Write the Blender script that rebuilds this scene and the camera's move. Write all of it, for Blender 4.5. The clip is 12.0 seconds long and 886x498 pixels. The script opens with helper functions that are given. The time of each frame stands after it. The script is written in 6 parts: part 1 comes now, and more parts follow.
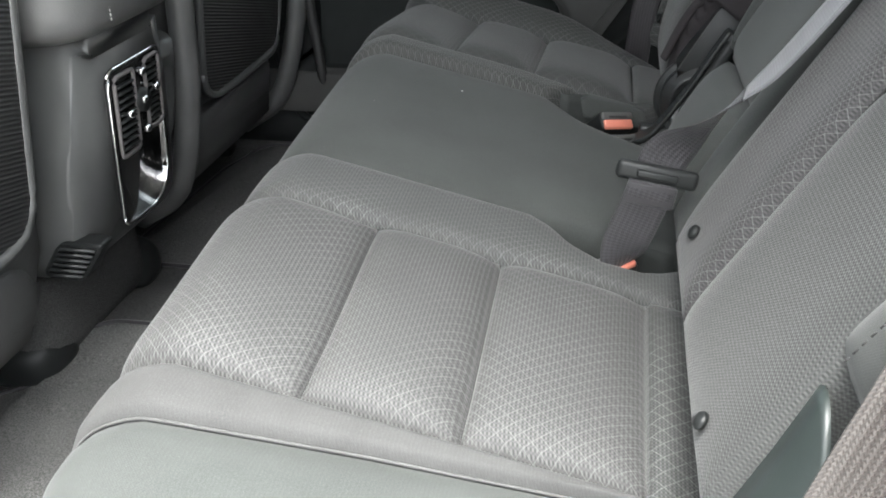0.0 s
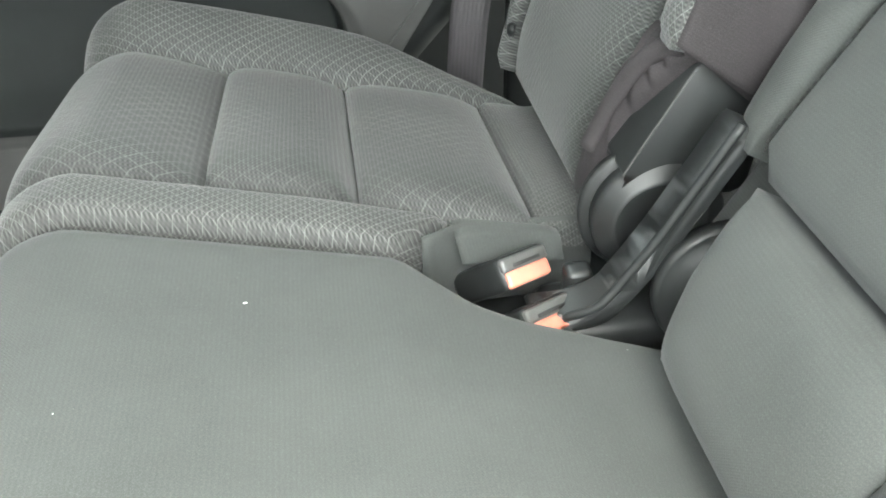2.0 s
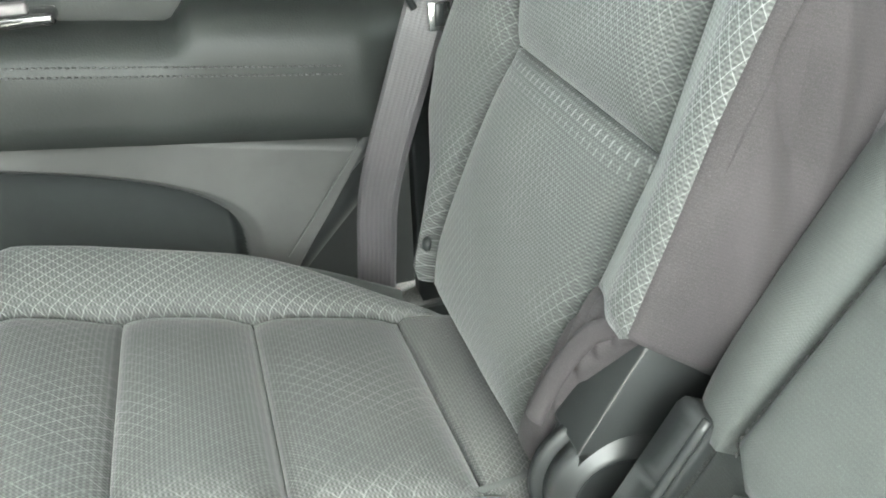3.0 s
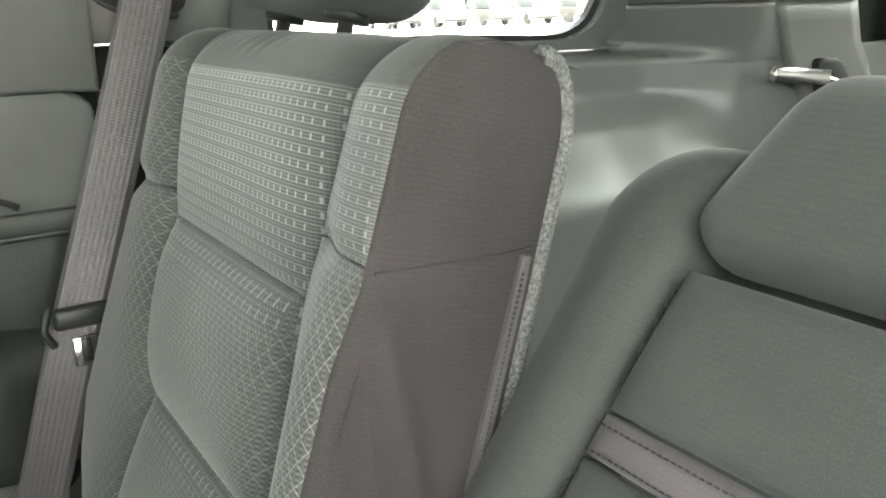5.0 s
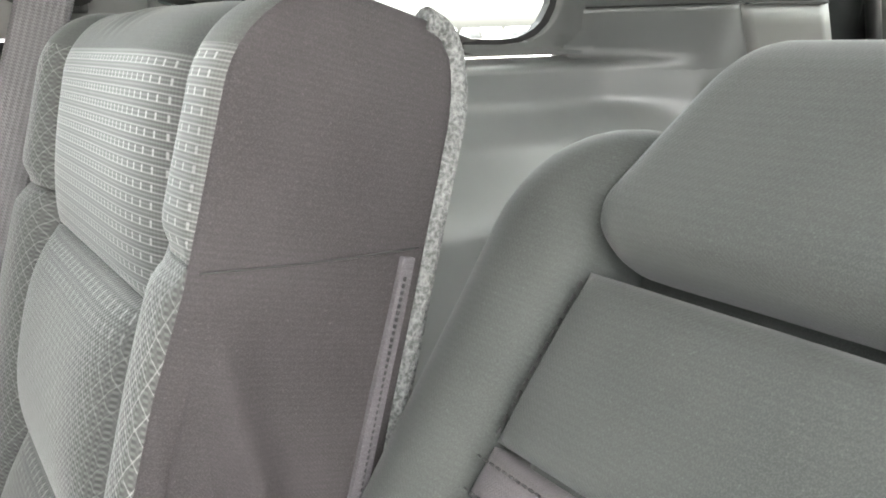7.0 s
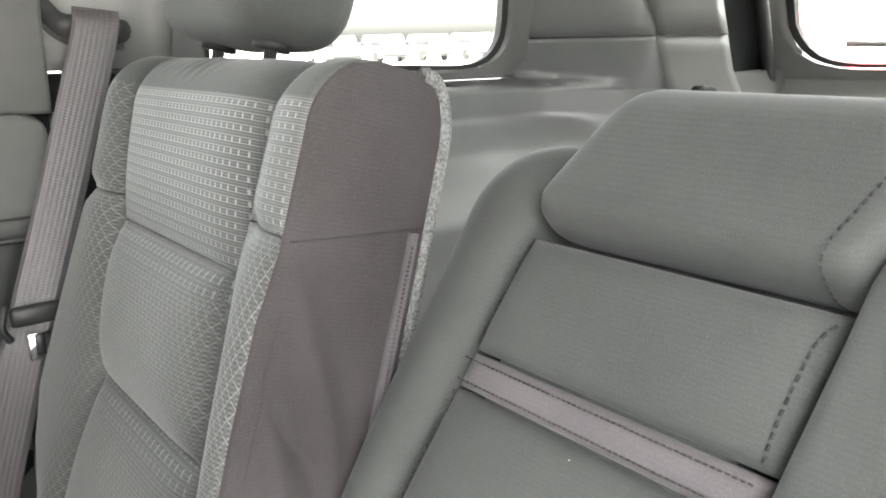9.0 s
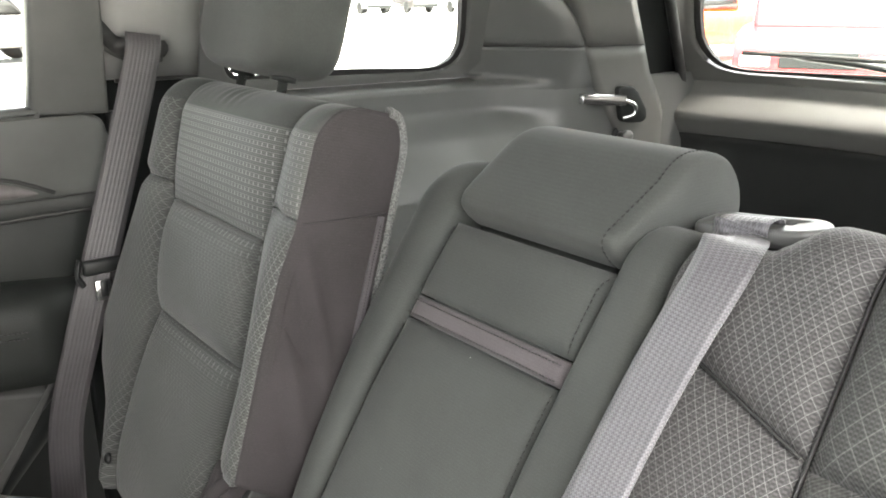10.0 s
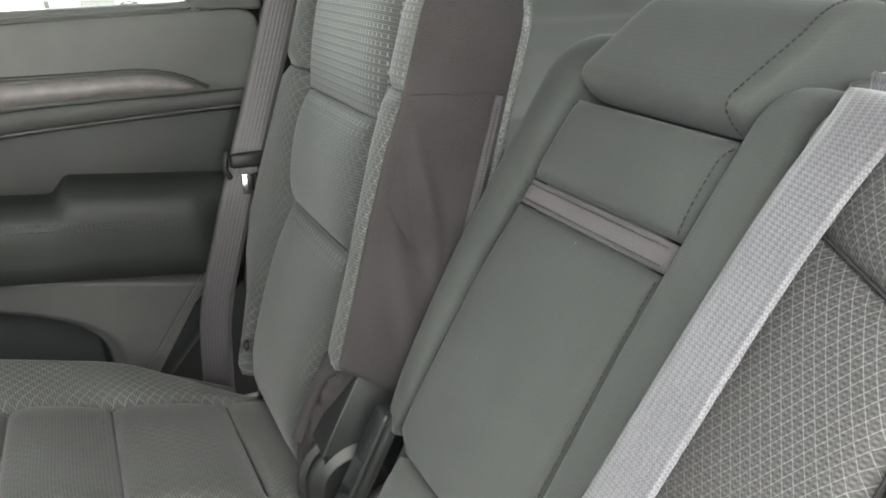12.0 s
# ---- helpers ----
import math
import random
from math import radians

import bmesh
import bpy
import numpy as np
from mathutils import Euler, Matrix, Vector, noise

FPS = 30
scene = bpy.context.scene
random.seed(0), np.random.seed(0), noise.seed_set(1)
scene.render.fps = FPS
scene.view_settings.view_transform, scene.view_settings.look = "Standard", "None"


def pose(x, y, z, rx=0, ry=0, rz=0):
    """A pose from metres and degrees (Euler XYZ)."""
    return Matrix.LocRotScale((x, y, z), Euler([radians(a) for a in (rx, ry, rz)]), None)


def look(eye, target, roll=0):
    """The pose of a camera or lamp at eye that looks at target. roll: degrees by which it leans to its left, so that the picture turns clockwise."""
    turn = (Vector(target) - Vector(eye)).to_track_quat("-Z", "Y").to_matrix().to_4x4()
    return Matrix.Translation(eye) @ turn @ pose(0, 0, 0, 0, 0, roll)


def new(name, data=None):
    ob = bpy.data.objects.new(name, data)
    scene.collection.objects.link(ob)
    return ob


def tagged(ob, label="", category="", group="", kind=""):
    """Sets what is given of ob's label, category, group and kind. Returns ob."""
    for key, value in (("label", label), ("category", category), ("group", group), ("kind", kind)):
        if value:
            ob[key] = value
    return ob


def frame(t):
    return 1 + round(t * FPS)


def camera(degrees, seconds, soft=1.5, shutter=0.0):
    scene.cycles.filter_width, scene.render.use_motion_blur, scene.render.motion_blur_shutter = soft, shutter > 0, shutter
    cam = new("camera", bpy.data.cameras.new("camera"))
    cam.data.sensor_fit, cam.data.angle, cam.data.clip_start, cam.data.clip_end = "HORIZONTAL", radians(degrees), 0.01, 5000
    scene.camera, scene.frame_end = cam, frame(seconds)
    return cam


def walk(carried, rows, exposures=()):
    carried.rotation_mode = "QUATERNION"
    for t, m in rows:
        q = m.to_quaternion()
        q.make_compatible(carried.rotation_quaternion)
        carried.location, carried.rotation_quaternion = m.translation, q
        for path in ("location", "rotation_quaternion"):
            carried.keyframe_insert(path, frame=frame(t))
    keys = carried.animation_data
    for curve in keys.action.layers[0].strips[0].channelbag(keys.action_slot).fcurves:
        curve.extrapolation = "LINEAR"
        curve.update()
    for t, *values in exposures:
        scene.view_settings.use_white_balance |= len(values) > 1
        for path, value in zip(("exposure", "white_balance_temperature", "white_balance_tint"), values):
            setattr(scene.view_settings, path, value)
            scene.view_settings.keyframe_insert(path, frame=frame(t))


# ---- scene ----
cam = camera(55.6, 12.0, 1.8)
PATH = [
    (0, (0.034, -0.03, 1.121), (-0.322, 1.677, 0.141), -1.6),
    (0.5, (-0.013, 0.158, 1.11), (-0.182, 1.796, -0.024), -1.4),
    (1, (-0.036, 0.321, 1.127), (-0.142, 1.937, -0.046), -2.6),
    (1.5, (-0.074, 0.448, 1.111), (-0.069, 2.043, -0.094), -2.2),
    (2, (-0.083, 0.599, 1.1), (0.129, 2.199, -0.081), -1.7),
    (2.5, (-0.086, 0.712, 1.133), (0.328, 2.318, 0.016), -1.5),
    (3, (-0.08, 0.736, 1.198), (0.398, 2.376, 0.157), -2.0),
    (3.5, (-0.037, 0.698, 1.265), (0.492, 2.419, 0.394), -3.3),
    (5.5, (0.054, 0.758, 1.263), (1.163, 2.333, 0.724), -1.2),
    (6, (0.059, 0.773, 1.241), (1.167, 2.342, 0.681), -1.1),
    (6.5, (0.107, 0.789, 1.234), (1.22, 2.368, 0.716), -1.1),
    (7, (0.132, 0.764, 1.231), (1.191, 2.385, 0.734), -1.3),
    (7.5, (0.132, 0.762, 1.237), (1.103, 2.437, 0.736), -1.4),
    (9.5, (-0.077, 0.514, 1.29), (1.118, 2.037, 0.788), -1.2),
    (10, (-0.145, 0.381, 1.358), (1.028, 1.888, 0.765), -0.4),
    (10.5, (-0.155, 0.293, 1.378), (0.645, 1.975, 0.65), -2.0),
    (11, (-0.14, 0.268, 1.41), (0.552, 1.935, 0.548), -2.4),
    (11.5, (-0.093, 0.316, 1.396), (0.603, 2.007, 0.586), -2.4),
    (12, (-0.053, 0.37, 1.274), (0.694, 2.092, 0.584), -2.2),
]
walk(cam, [(t, look(eye, target, roll)) for t, eye, target, roll in PATH],
     exposures=[(0.0, 3.85, 6350, 6), (0.5, 3.95, 6350, 5), (1.0, 4.75, 6400, 4), (1.5, 5.2, 6500, 2), (2.5, 6.25, 6550, -1), (3.5, 6.4, 6650, -4), (5.5, 5.1, 7100, 1), (6.0, 5.1, 7100, 1), (6.6, 5.7, 6900, 7), (7.5, 5.7, 6850, 7), (9.5, 5.4, 6950, 9), (10.5, 4.68, 7050, 6), (12.0, 4.95, 6850, 4)])

# ---- world and sun ----
world = bpy.data.worlds.new("world")
scene.world = world
world.use_nodes = True
wt = world.node_tree
sky = wt.nodes.new("ShaderNodeTexSky")
sky.sky_type, sky.sun_disc = "NISHITA", False
sky.sun_elevation, sky.sun_rotation = radians(74), radians(173)
sky.air_density, sky.dust_density, sky.ozone_density = 0.6, 7.0, 0.3
haze = wt.nodes.new("ShaderNodeHueSaturation")      # thin white overcast
haze.inputs["Saturation"].default_value = 0.3
wt.links.new(sky.outputs["Color"], haze.inputs["Color"])
wt.links.new(haze.outputs["Color"], wt.nodes["Background"].inputs["Color"])
wt.nodes["Background"].inputs["Strength"].default_value = 0.15
sun = new("sun", bpy.data.lights.new("sun", "SUN"))
sun.data.energy, sun.data.angle, sun.data.color = 0.4, radians(16), (1, 0.985, 0.965)
sun.matrix_world = look((0.32, -2.6, 9.2), (0, 0, 0))

# ---- materials ----
def nodes_of(name):
    m = bpy.data.materials.new(name)
    m.use_nodes = True
    t = m.node_tree
    return m, t, t.nodes["Principled BSDF"]


def op(t, kind, a, b=None, c=None):
    n = t.nodes.new("ShaderNodeMath")
    n.operation = kind
    for i, v in enumerate((a, b, c)):
        if v is None:
            continue
        if isinstance(v, (int, float)):
            n.inputs[i].default_value = v
        else:
            t.links.new(v, n.inputs[i])
    return n.outputs[0]


def ramp(t, v, a, b, lo=0.0, hi=1.0):
    n = t.nodes.new("ShaderNodeMapRange")
    n.interpolation_type = "SMOOTHSTEP"
    t.links.new(v, n.inputs["Value"])
    for k, x in (("From Min", a), ("From Max", b), ("To Min", lo), ("To Max", hi)):
        n.inputs[k].default_value = x
    return n.outputs["Result"]


def coords(t, kind="Object"):
    return t.nodes.new("ShaderNodeTexCoord").outputs[kind]


def grain(t, scale, detail=3, vec=None, rough=0.6):
    n = t.nodes.new("ShaderNodeTexNoise")
    n.inputs["Scale"].default_value, n.inputs["Detail"].default_value, n.inputs["Roughness"].default_value = scale, detail, rough
    t.links.new(vec if vec is not None else coords(t), n.inputs["Vector"])
    return n.outputs["Fac"]


def blend(t, fac, a, b):
    n = t.nodes.new("ShaderNodeMix")
    n.data_type = "RGBA"
    if isinstance(fac, (int, float)):
        n.inputs["Factor"].default_value = fac
    else:
        t.links.new(fac, n.inputs["Factor"])
    for s, v in (("A", a), ("B", b)):
        k = [i for i in n.inputs if i.name == s and i.type == "RGBA"][0]
        if isinstance(v, tuple):
            k.default_value = (*v, 1)
        else:
            t.links.new(v, k)
    return [o for o in n.outputs if o.type == "RGBA"][0]


def bump(t, bsdf, height, strength, distance):
    n = t.nodes.new("ShaderNodeBump")
    n.inputs["Strength"].default_value, n.inputs["Distance"].default_value = strength, distance
    t.links.new(height, n.inputs["Height"])
    t.links.new(n.outputs["Normal"], bsdf.inputs["Normal"])


def uv_parts(t):
    s = t.nodes.new("ShaderNodeSeparateXYZ")
    t.links.new(coords(t, "UV"), s.inputs[0])
    return s.outputs[0], s.outputs[1]


def tone(c, k):
    return tuple(x * k for x in c)


def plain_fabric(name, col, weave=900.0, sheen=0.07, spec=0.25):
    """Smooth knitted upholstery: fine weave, soft mottling."""
    m, t, b = nodes_of(name)
    u, v = uv_parts(t)
    knit = op(t, "MULTIPLY", op(t, "SINE", op(t, "MULTIPLY", u, weave * 3.1)), op(t, "SINE", op(t, "MULTIPLY", v, weave * 3.1)))
    soft = grain(t, 9, 4)
    fine = grain(t, 1500, 1)
    c = blend(t, ramp(t, soft, 0.3, 0.7), tone(col, 0.85), tone(col, 1.15))
    c = blend(t, ramp(t, fine, 0.35, 0.75, 0, 0.5), c, tone(col, 1.9))
    rows = op(t, "SINE", op(t, "ADD", op(t, "MULTIPLY", v, 2 * math.pi / 0.0030), op(t, "MULTIPLY", grain(t, 60, 2), 3.0)))
    c = blend(t, ramp(t, rows, -1.0, 1.0, 0.0, 0.14), c, tone(col, 0.55))
    fleck = ramp(t, grain(t, 700, 1), 0.66, 0.78, 0.0, 0.3)
    c = blend(t, fleck, c, tone(col, 2.6))
    lint = ramp(t, grain(t, 190, 1), 0.84, 0.86)
    c = blend(t, lint, c, (0.3, 0.3, 0.29))
    t.links.new(c, b.inputs["Base Color"])
    b.inputs["Roughness"].default_value = 0.85
    b.inputs["Sheen Weight"].default_value, b.inputs["Sheen Roughness"].default_value = sheen, 0.5
    b.inputs["Specular IOR Level"].default_value = spec
    bump(t, b, op(t, "ADD", op(t, "MULTIPLY", knit, 0.3), fine), 0.22, 0.0006)
    return m


def diamond_fabric(name, col, line, a=0.0142, h=0.0185, fade=0.5, bands=()):
    """Ribbed and dotted upholstery with thin light lines that cross in diamonds."""
    col, line = tone(col, 0.88), tone(line, 0.85)
    m, t, b = nodes_of(name)
    u, v = uv_parts(t)
    wob = op(t, "MULTIPLY", op(t, "SUBTRACT", grain(t, 25, 1), 0.5), 0.06)
    p, q = op(t, "DIVIDE", u, a), op(t, "DIVIDE", v, h)

    def family(x):
        f = op(t, "FRACT", op(t, "ADD", x, wob))
        return ramp(t, op(t, "ABSOLUTE", op(t, "SUBTRACT", f, 0.5)), 0.435, 0.495)
    lines = op(t, "MAXIMUM", family(op(t, "ADD", p, q)), family(op(t, "SUBTRACT", p, q)))
    rib = op(t, "SINE", op(t, "MULTIPLY", v, 2 * math.pi / 0.0034))
    dot = op(t, "SINE", op(t, "MULTIPLY", u, 2 * math.pi / 0.0034))
    weave = op(t, "MULTIPLY", rib, dot)
    mask = ramp(t, grain(t, 7, 2), 0.35, 0.62, 1 - fade, 1.0)
    c = blend(t, ramp(t, op(t, "ADD", op(t, "MULTIPLY", rib, 0.7), op(t, "MULTIPLY", weave, 0.9)), -0.9, 1.1), tone(col, 0.5), tone(col, 1.6))
    c = blend(t, ramp(t, grain(t, 11, 3), 0.3, 0.7, 0.0, 0.3), c, tone(col, 0.7))
    spark = op(t, "MULTIPLY", op(t, "MULTIPLY", lines, mask), ramp(t, rib, -0.9, 0.4, 0.7, 1.0))
    for s0, s1 in bands:                # rows of short ticks along the top of a panel
        q2 = op(t, "DIVIDE", v, 0.0104)
        f2, p2 = op(t, "FRACT", q2), op(t, "FRACT", op(t, "DIVIDE", u, 0.0100))
        tick = op(t, "MULTIPLY", ramp(t, op(t, "ABSOLUTE", op(t, "SUBTRACT", p2, 0.5)), 0.12, 0.05), ramp(t, op(t, "ABSOLUTE", op(t, "SUBTRACT", f2, 0.5)), 0.36, 0.22))
        here = op(t, "MULTIPLY", ramp(t, v, s0, s1), op(t, "LESS_THAN", v, s1 + 0.004))
        spark = op(t, "MAXIMUM", op(t, "MULTIPLY", spark, op(t, "SUBTRACT", 1.0, here)), op(t, "MULTIPLY", tick, here))
    c = blend(t, spark, c, line)
    t.links.new(c, b.inputs["Base Color"])
    t.links.new(op(t, "SUBTRACT", 0.76, op(t, "MULTIPLY", spark, 0.10)), b.inputs["Roughness"])
    b.inputs["Sheen Weight"].default_value, b.inputs["Sheen Roughness"].default_value = 0.12, 0.4
    b.inputs["Specular IOR Level"].default_value = 0.35
    bump(t, b, op(t, "ADD", op(t, "MULTIPLY", weave, 0.6), op(t, "MULTIPLY", lines, 0.45)), 0.35, 0.0008)
    return m


def ribbed_fabric(name, col, line, row=0.0044, pitch=0.0078):
    """Upholstery in fine cross ribs, with short light dashes set in alternate rows."""
    m, t, b = nodes_of(name)
    u, v = uv_parts(t)
    q = op(t, "DIVIDE", v, row)
    odd = op(t, "FLOOR", op(t, "MULTIPLY", op(t, "FRACT", op(t, "MULTIPLY", q, 0.5)), 2))
    p = op(t, "FRACT", op(t, "DIVIDE", u, pitch))
    f = op(t, "FRACT", q)
    rib = op(t, "SINE", op(t, "MULTIPLY", f, 4 * math.pi))
    tick = op(t, "MULTIPLY", ramp(t, op(t, "ABSOLUTE", op(t, "SUBTRACT", p, 0.5)), 0.11, 0.05), ramp(t, op(t, "ABSOLUTE", op(t, "SUBTRACT", f, 0.5)), 0.50, 0.38))
    bar = op(t, "MULTIPLY", ramp(t, op(t, "ABSOLUTE", op(t, "SUBTRACT", f, 0.12)), 0.12, 0.04), 0.45)
    dash = op(t, "MAXIMUM", op(t, "MULTIPLY", tick, odd), bar)
    worn = ramp(t, grain(t, 9, 2), 0.3, 0.6, 0.35, 1.0)
    thread = op(t, "SINE", op(t, "MULTIPLY", u, 2 * math.pi / 0.0016))
    c = blend(t, ramp(t, op(t, "ADD", rib, op(t, "MULTIPLY", thread, 0.4)), -1.1, 1.1), tone(col, 0.55), tone(col, 1.35))
    c = blend(t, op(t, "MULTIPLY", dash, worn), c, line)
    t.links.new(c, b.inputs["Base Color"])
    t.links.new(op(t, "SUBTRACT", 0.72, op(t, "MULTIPLY", dash, 0.25)), b.inputs["Roughness"])
    b.inputs["Sheen Weight"].default_value, b.inputs["Sheen Roughness"].default_value = 0.1, 0.4
    bump(t, b, op(t, "ADD", op(t, "MULTIPLY", rib, 0.5), dash), 0.3, 0.0006)
    return m


def plastic(name, col, rough=0.45, pebble=600, strength=0.12, spec=0.5):
    """Moulded interior plastic with a fine pebbled skin and light scuffs."""
    m, t, b = nodes_of(name)
    n1, n2 = grain(t, pebble, 2), grain(t, 6, 5)
    c = blend(t, ramp(t, n2, 0.3, 0.7), tone(col, 0.85), tone(col, 1.15))
    t.links.new(c, b.inputs["Base Color"])
    t.links.new(ramp(t, n2, 0.3, 0.75, rough - 0.06, rough + 0.1), b.inputs["Roughness"])
    b.inputs["Specular IOR Level"].default_value = spec
    bump(t, b, n1, strength, 0.0006)
    return m


def webbing(name, col, shine=0.12):
    """Seat belt webbing: lengthwise ribs with a fine chevron weave."""
    m, t, b = nodes_of(name)
    u, v = uv_parts(t)
    ribs = op(t, "SINE", op(t, "MULTIPLY", u, 2 * math.pi / 0.0052))
    tw = op(t, "SINE", op(t, "ADD", op(t, "MULTIPLY", v, 2 * math.pi / 0.0030), op(t, "MULTIPLY", op(t, "ABSOLUTE", ribs), 3.0)))
    c = blend(t, ramp(t, op(t, "ADD", op(t, "MULTIPLY", ribs, 0.5), tw), -1.3, 1.3), tone(col, 0.55), tone(col, 1.5))
    c = blend(t, ramp(t, grain(t, 14, 3), 0.3, 0.7, 0, 0.25), c, tone(col, 0.7))
    t.links.new(c, b.inputs["Base Color"])
    b.inputs["Roughness"].default_value = 0.38
    b.inputs["Sheen Weight"].default_value = shine
    b.inputs["Specular IOR Level"].default_value = 0.5
    bump(t, b, op(t, "ADD", ribs, op(t, "MULTIPLY", tw, 0.6)), 0.4, 0.0006)
    return m


def carpet(name, col):
    m, t, b = nodes_of(name)
    n1, n2, n3 = grain(t, 480, 3), grain(t, 8, 4), grain(t, 150, 1)
    c = blend(t, ramp(t, n1, 0.3, 0.7), tone(col, 0.5), tone(col, 1.6))
    c = blend(t, ramp(t, n2, 0.3, 0.7, 0, 0.4), c, tone(col, 0.7))
    c = blend(t, ramp(t, n3, 0.79, 0.82), c, (0.22, 0.21, 0.19))
    t.links.new(c, b.inputs["Base Color"])
    b.inputs["Roughness"].default_value = 0.75
    b.inputs["Specular IOR Level"].default_value = 0.1
    bump(t, b, n1, 0.8, 0.003)
    return m


def leather(name, col, spec=0.5):
    m, t, b = nodes_of(name)
    n = t.nodes.new("ShaderNodeTexVoronoi")
    n.inputs["Scale"].default_value = 420
    t.links.new(coords(t), n.inputs["Vector"])
    c = blend(t, ramp(t, grain(t, 9, 4), 0.3, 0.7), tone(col, 0.85), tone(col, 1.15))
    t.links.new(c, b.inputs["Base Color"])
    b.inputs["Roughness"].default_value = 0.48
    b.inputs["Specular IOR Level"].default_value = spec
    bump(t, b, n.outputs["Distance"], 0.2, 0.0006)
    return m


def simple(name, col, rough=0.5, metal=0.0, var=0.12, scale=20):
    m, t, b = nodes_of(name)
    c = blend(t, ramp(t, grain(t, scale, 4), 0.3, 0.7), tone(col, 1 - var), tone(col, 1 + var))
    t.links.new(c, b.inputs["Base Color"])
    t.links.new(ramp(t, grain(t, scale * 3, 3), 0.3, 0.7, max(rough - 0.05, 0.02), rough + 0.07), b.inputs["Roughness"])
    b.inputs["Metallic"].default_value = metal
    return m


def pane_glass(name, tint):
    m, t, b = nodes_of(name)
    out = t.nodes["Material Output"]
    see, gloss, mix, fr = (t.nodes.new("ShaderNodeBsdfTransparent"), t.nodes.new("ShaderNodeBsdfGlossy"),
                           t.nodes.new("ShaderNodeMixShader"), t.nodes.new("ShaderNodeFresnel"))
    see.inputs["Color"].default_value = (*tint, 1)
    gloss.inputs["Roughness"].default_value = 0.02
    fr.inputs["IOR"].default_value = 1.4
    t.links.new(fr.outputs[0], mix.inputs[0])
    t.links.new(see.outputs[0], mix.inputs[1])
    t.links.new(gloss.outputs[0], mix.inputs[2])
    t.links.new(mix.outputs[0], out.inputs["Surface"])
    return m


GREY = (0.0300, 0.0325, 0.0308)
M_PLAIN = plain_fabric("plain_grey_fabric", GREY)
M_SIDE = plain_fabric("side_fabric", (0.026, 0.0235, 0.0245), 1100, 0.02, 0.06)
M_DIA = diamond_fabric("diamond_fabric", (0.044, 0.044, 0.0432), (0.088, 0.087, 0.086), a=0.0108, h=0.0138, fade=0.75)
# darker, fainter copy of the diamond fabric, with shade put into the colour
M_DIA_SOFT = diamond_fabric("dim_diamond_fabric", (0.035, 0.036, 0.0348), (0.090, 0.090, 0.088), fade=0.85)
M_DIA_FINE = diamond_fabric("small_diamond_fabric", (0.040, 0.041, 0.039), (0.115, 0.115, 0.112), a=0.0078, h=0.0100, fade=0.6)
M_DIA_FAINT = diamond_fabric("faint_diamond_fabric", (0.038, 0.039, 0.038), (0.056, 0.056, 0.055), a=0.0088, h=0.0140, fade=0.9)
M_DIA_INSERT = diamond_fabric("insert_diamond_fabric", (0.040, 0.042, 0.040), (0.115, 0.116, 0.113), a=0.0088, h=0.0140, fade=0.97, bands=((0.379, 0.413), (0.238, 0.270)))
M_RIB = ribbed_fabric("ribbed_dashed_fabric", (0.044, 0.046, 0.044), (0.145, 0.145, 0.142), 0.0042, 0.0074)
M_RIB_FINE = ribbed_fabric("fine_ribbed_fabric", (0.042, 0.044, 0.042), (0.125, 0.125, 0.122), 0.0036, 0.0080)
M_DIA_BACK = diamond_fabric("fine_diamond_fabric", (0.042, 0.044, 0.042), (0.140, 0.140, 0.137), a=0.0088, h=0.0140, fade=0.6)
M_DIA_BOLSTER = diamond_fabric("soft_diamond_fabric", (0.044, 0.045, 0.044), (0.105, 0.104, 0.103), a=0.0088, h=0.0140, fade=0.65)
# near bolster's copy of the fine diamonds, toned down for the shade there
M_DIA_NEAR = diamond_fabric("shaded_diamond_fabric", (0.040, 0.039, 0.0395), (0.135, 0.133, 0.134), a=0.0078, h=0.0122, fade=0.5)
M_WEAVE = plain_fabric("twill_bolster_fabric", (0.036, 0.036, 0.0355), 1000, 0.06, 0.2)
M_STITCH = simple("dark_thread", (0.012, 0.012, 0.012), 0.8)
M_THREAD = simple("grey_thread", (0.030, 0.031, 0.030), 0.7)
M_PIPING = plain_fabric("piping_fabric", (0.045, 0.045, 0.044), 900, 0.1)
M_BACKCARPET = carpet("light_grey_pile", (0.095, 0.097, 0.096))
M_BELT = webbing("grey_webbing", (0.032, 0.029, 0.031))
# middle belt in two tones: lit stretch here, shaded stretch in the dark webbing
M_BELT_LIT = webbing("lit_webbing", (0.068, 0.066, 0.074), 0.22)
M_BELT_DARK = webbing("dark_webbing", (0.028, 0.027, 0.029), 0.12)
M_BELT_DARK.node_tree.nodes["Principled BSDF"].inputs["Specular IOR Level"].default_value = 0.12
M_BELT_BROWN = webbing("brown_grey_webbing", (0.020, 0.016, 0.014), 0.05)
M_BLACK = plastic("black_plastic", (0.012, 0.013, 0.013), 0.4, 600, 0.12, 0.2)
M_DOOR = plastic("charcoal_door_plastic", (0.058, 0.060, 0.0575), 0.5, 500, 0.12, 0.2)
M_SILL = plastic("black_sill_plastic", (0.010, 0.011, 0.011), 0.6, 450, 0.12, 0.08)
M_DOORDARK = leather("dark_padded_vinyl", (0.0140, 0.0154, 0.0145), 0.16)
M_DOORLIGHT = plastic("grey_door_plastic", (0.046, 0.046, 0.0445), 0.42, 500, 0.12, 0.14)
M_RIDGE = plastic("dark_ridge_plastic", (0.030, 0.031, 0.030), 0.5, 500, 0.12, 0.2)
M_TRIM = plastic("charcoal_trim", (0.062, 0.063, 0.062), 0.38, 450)
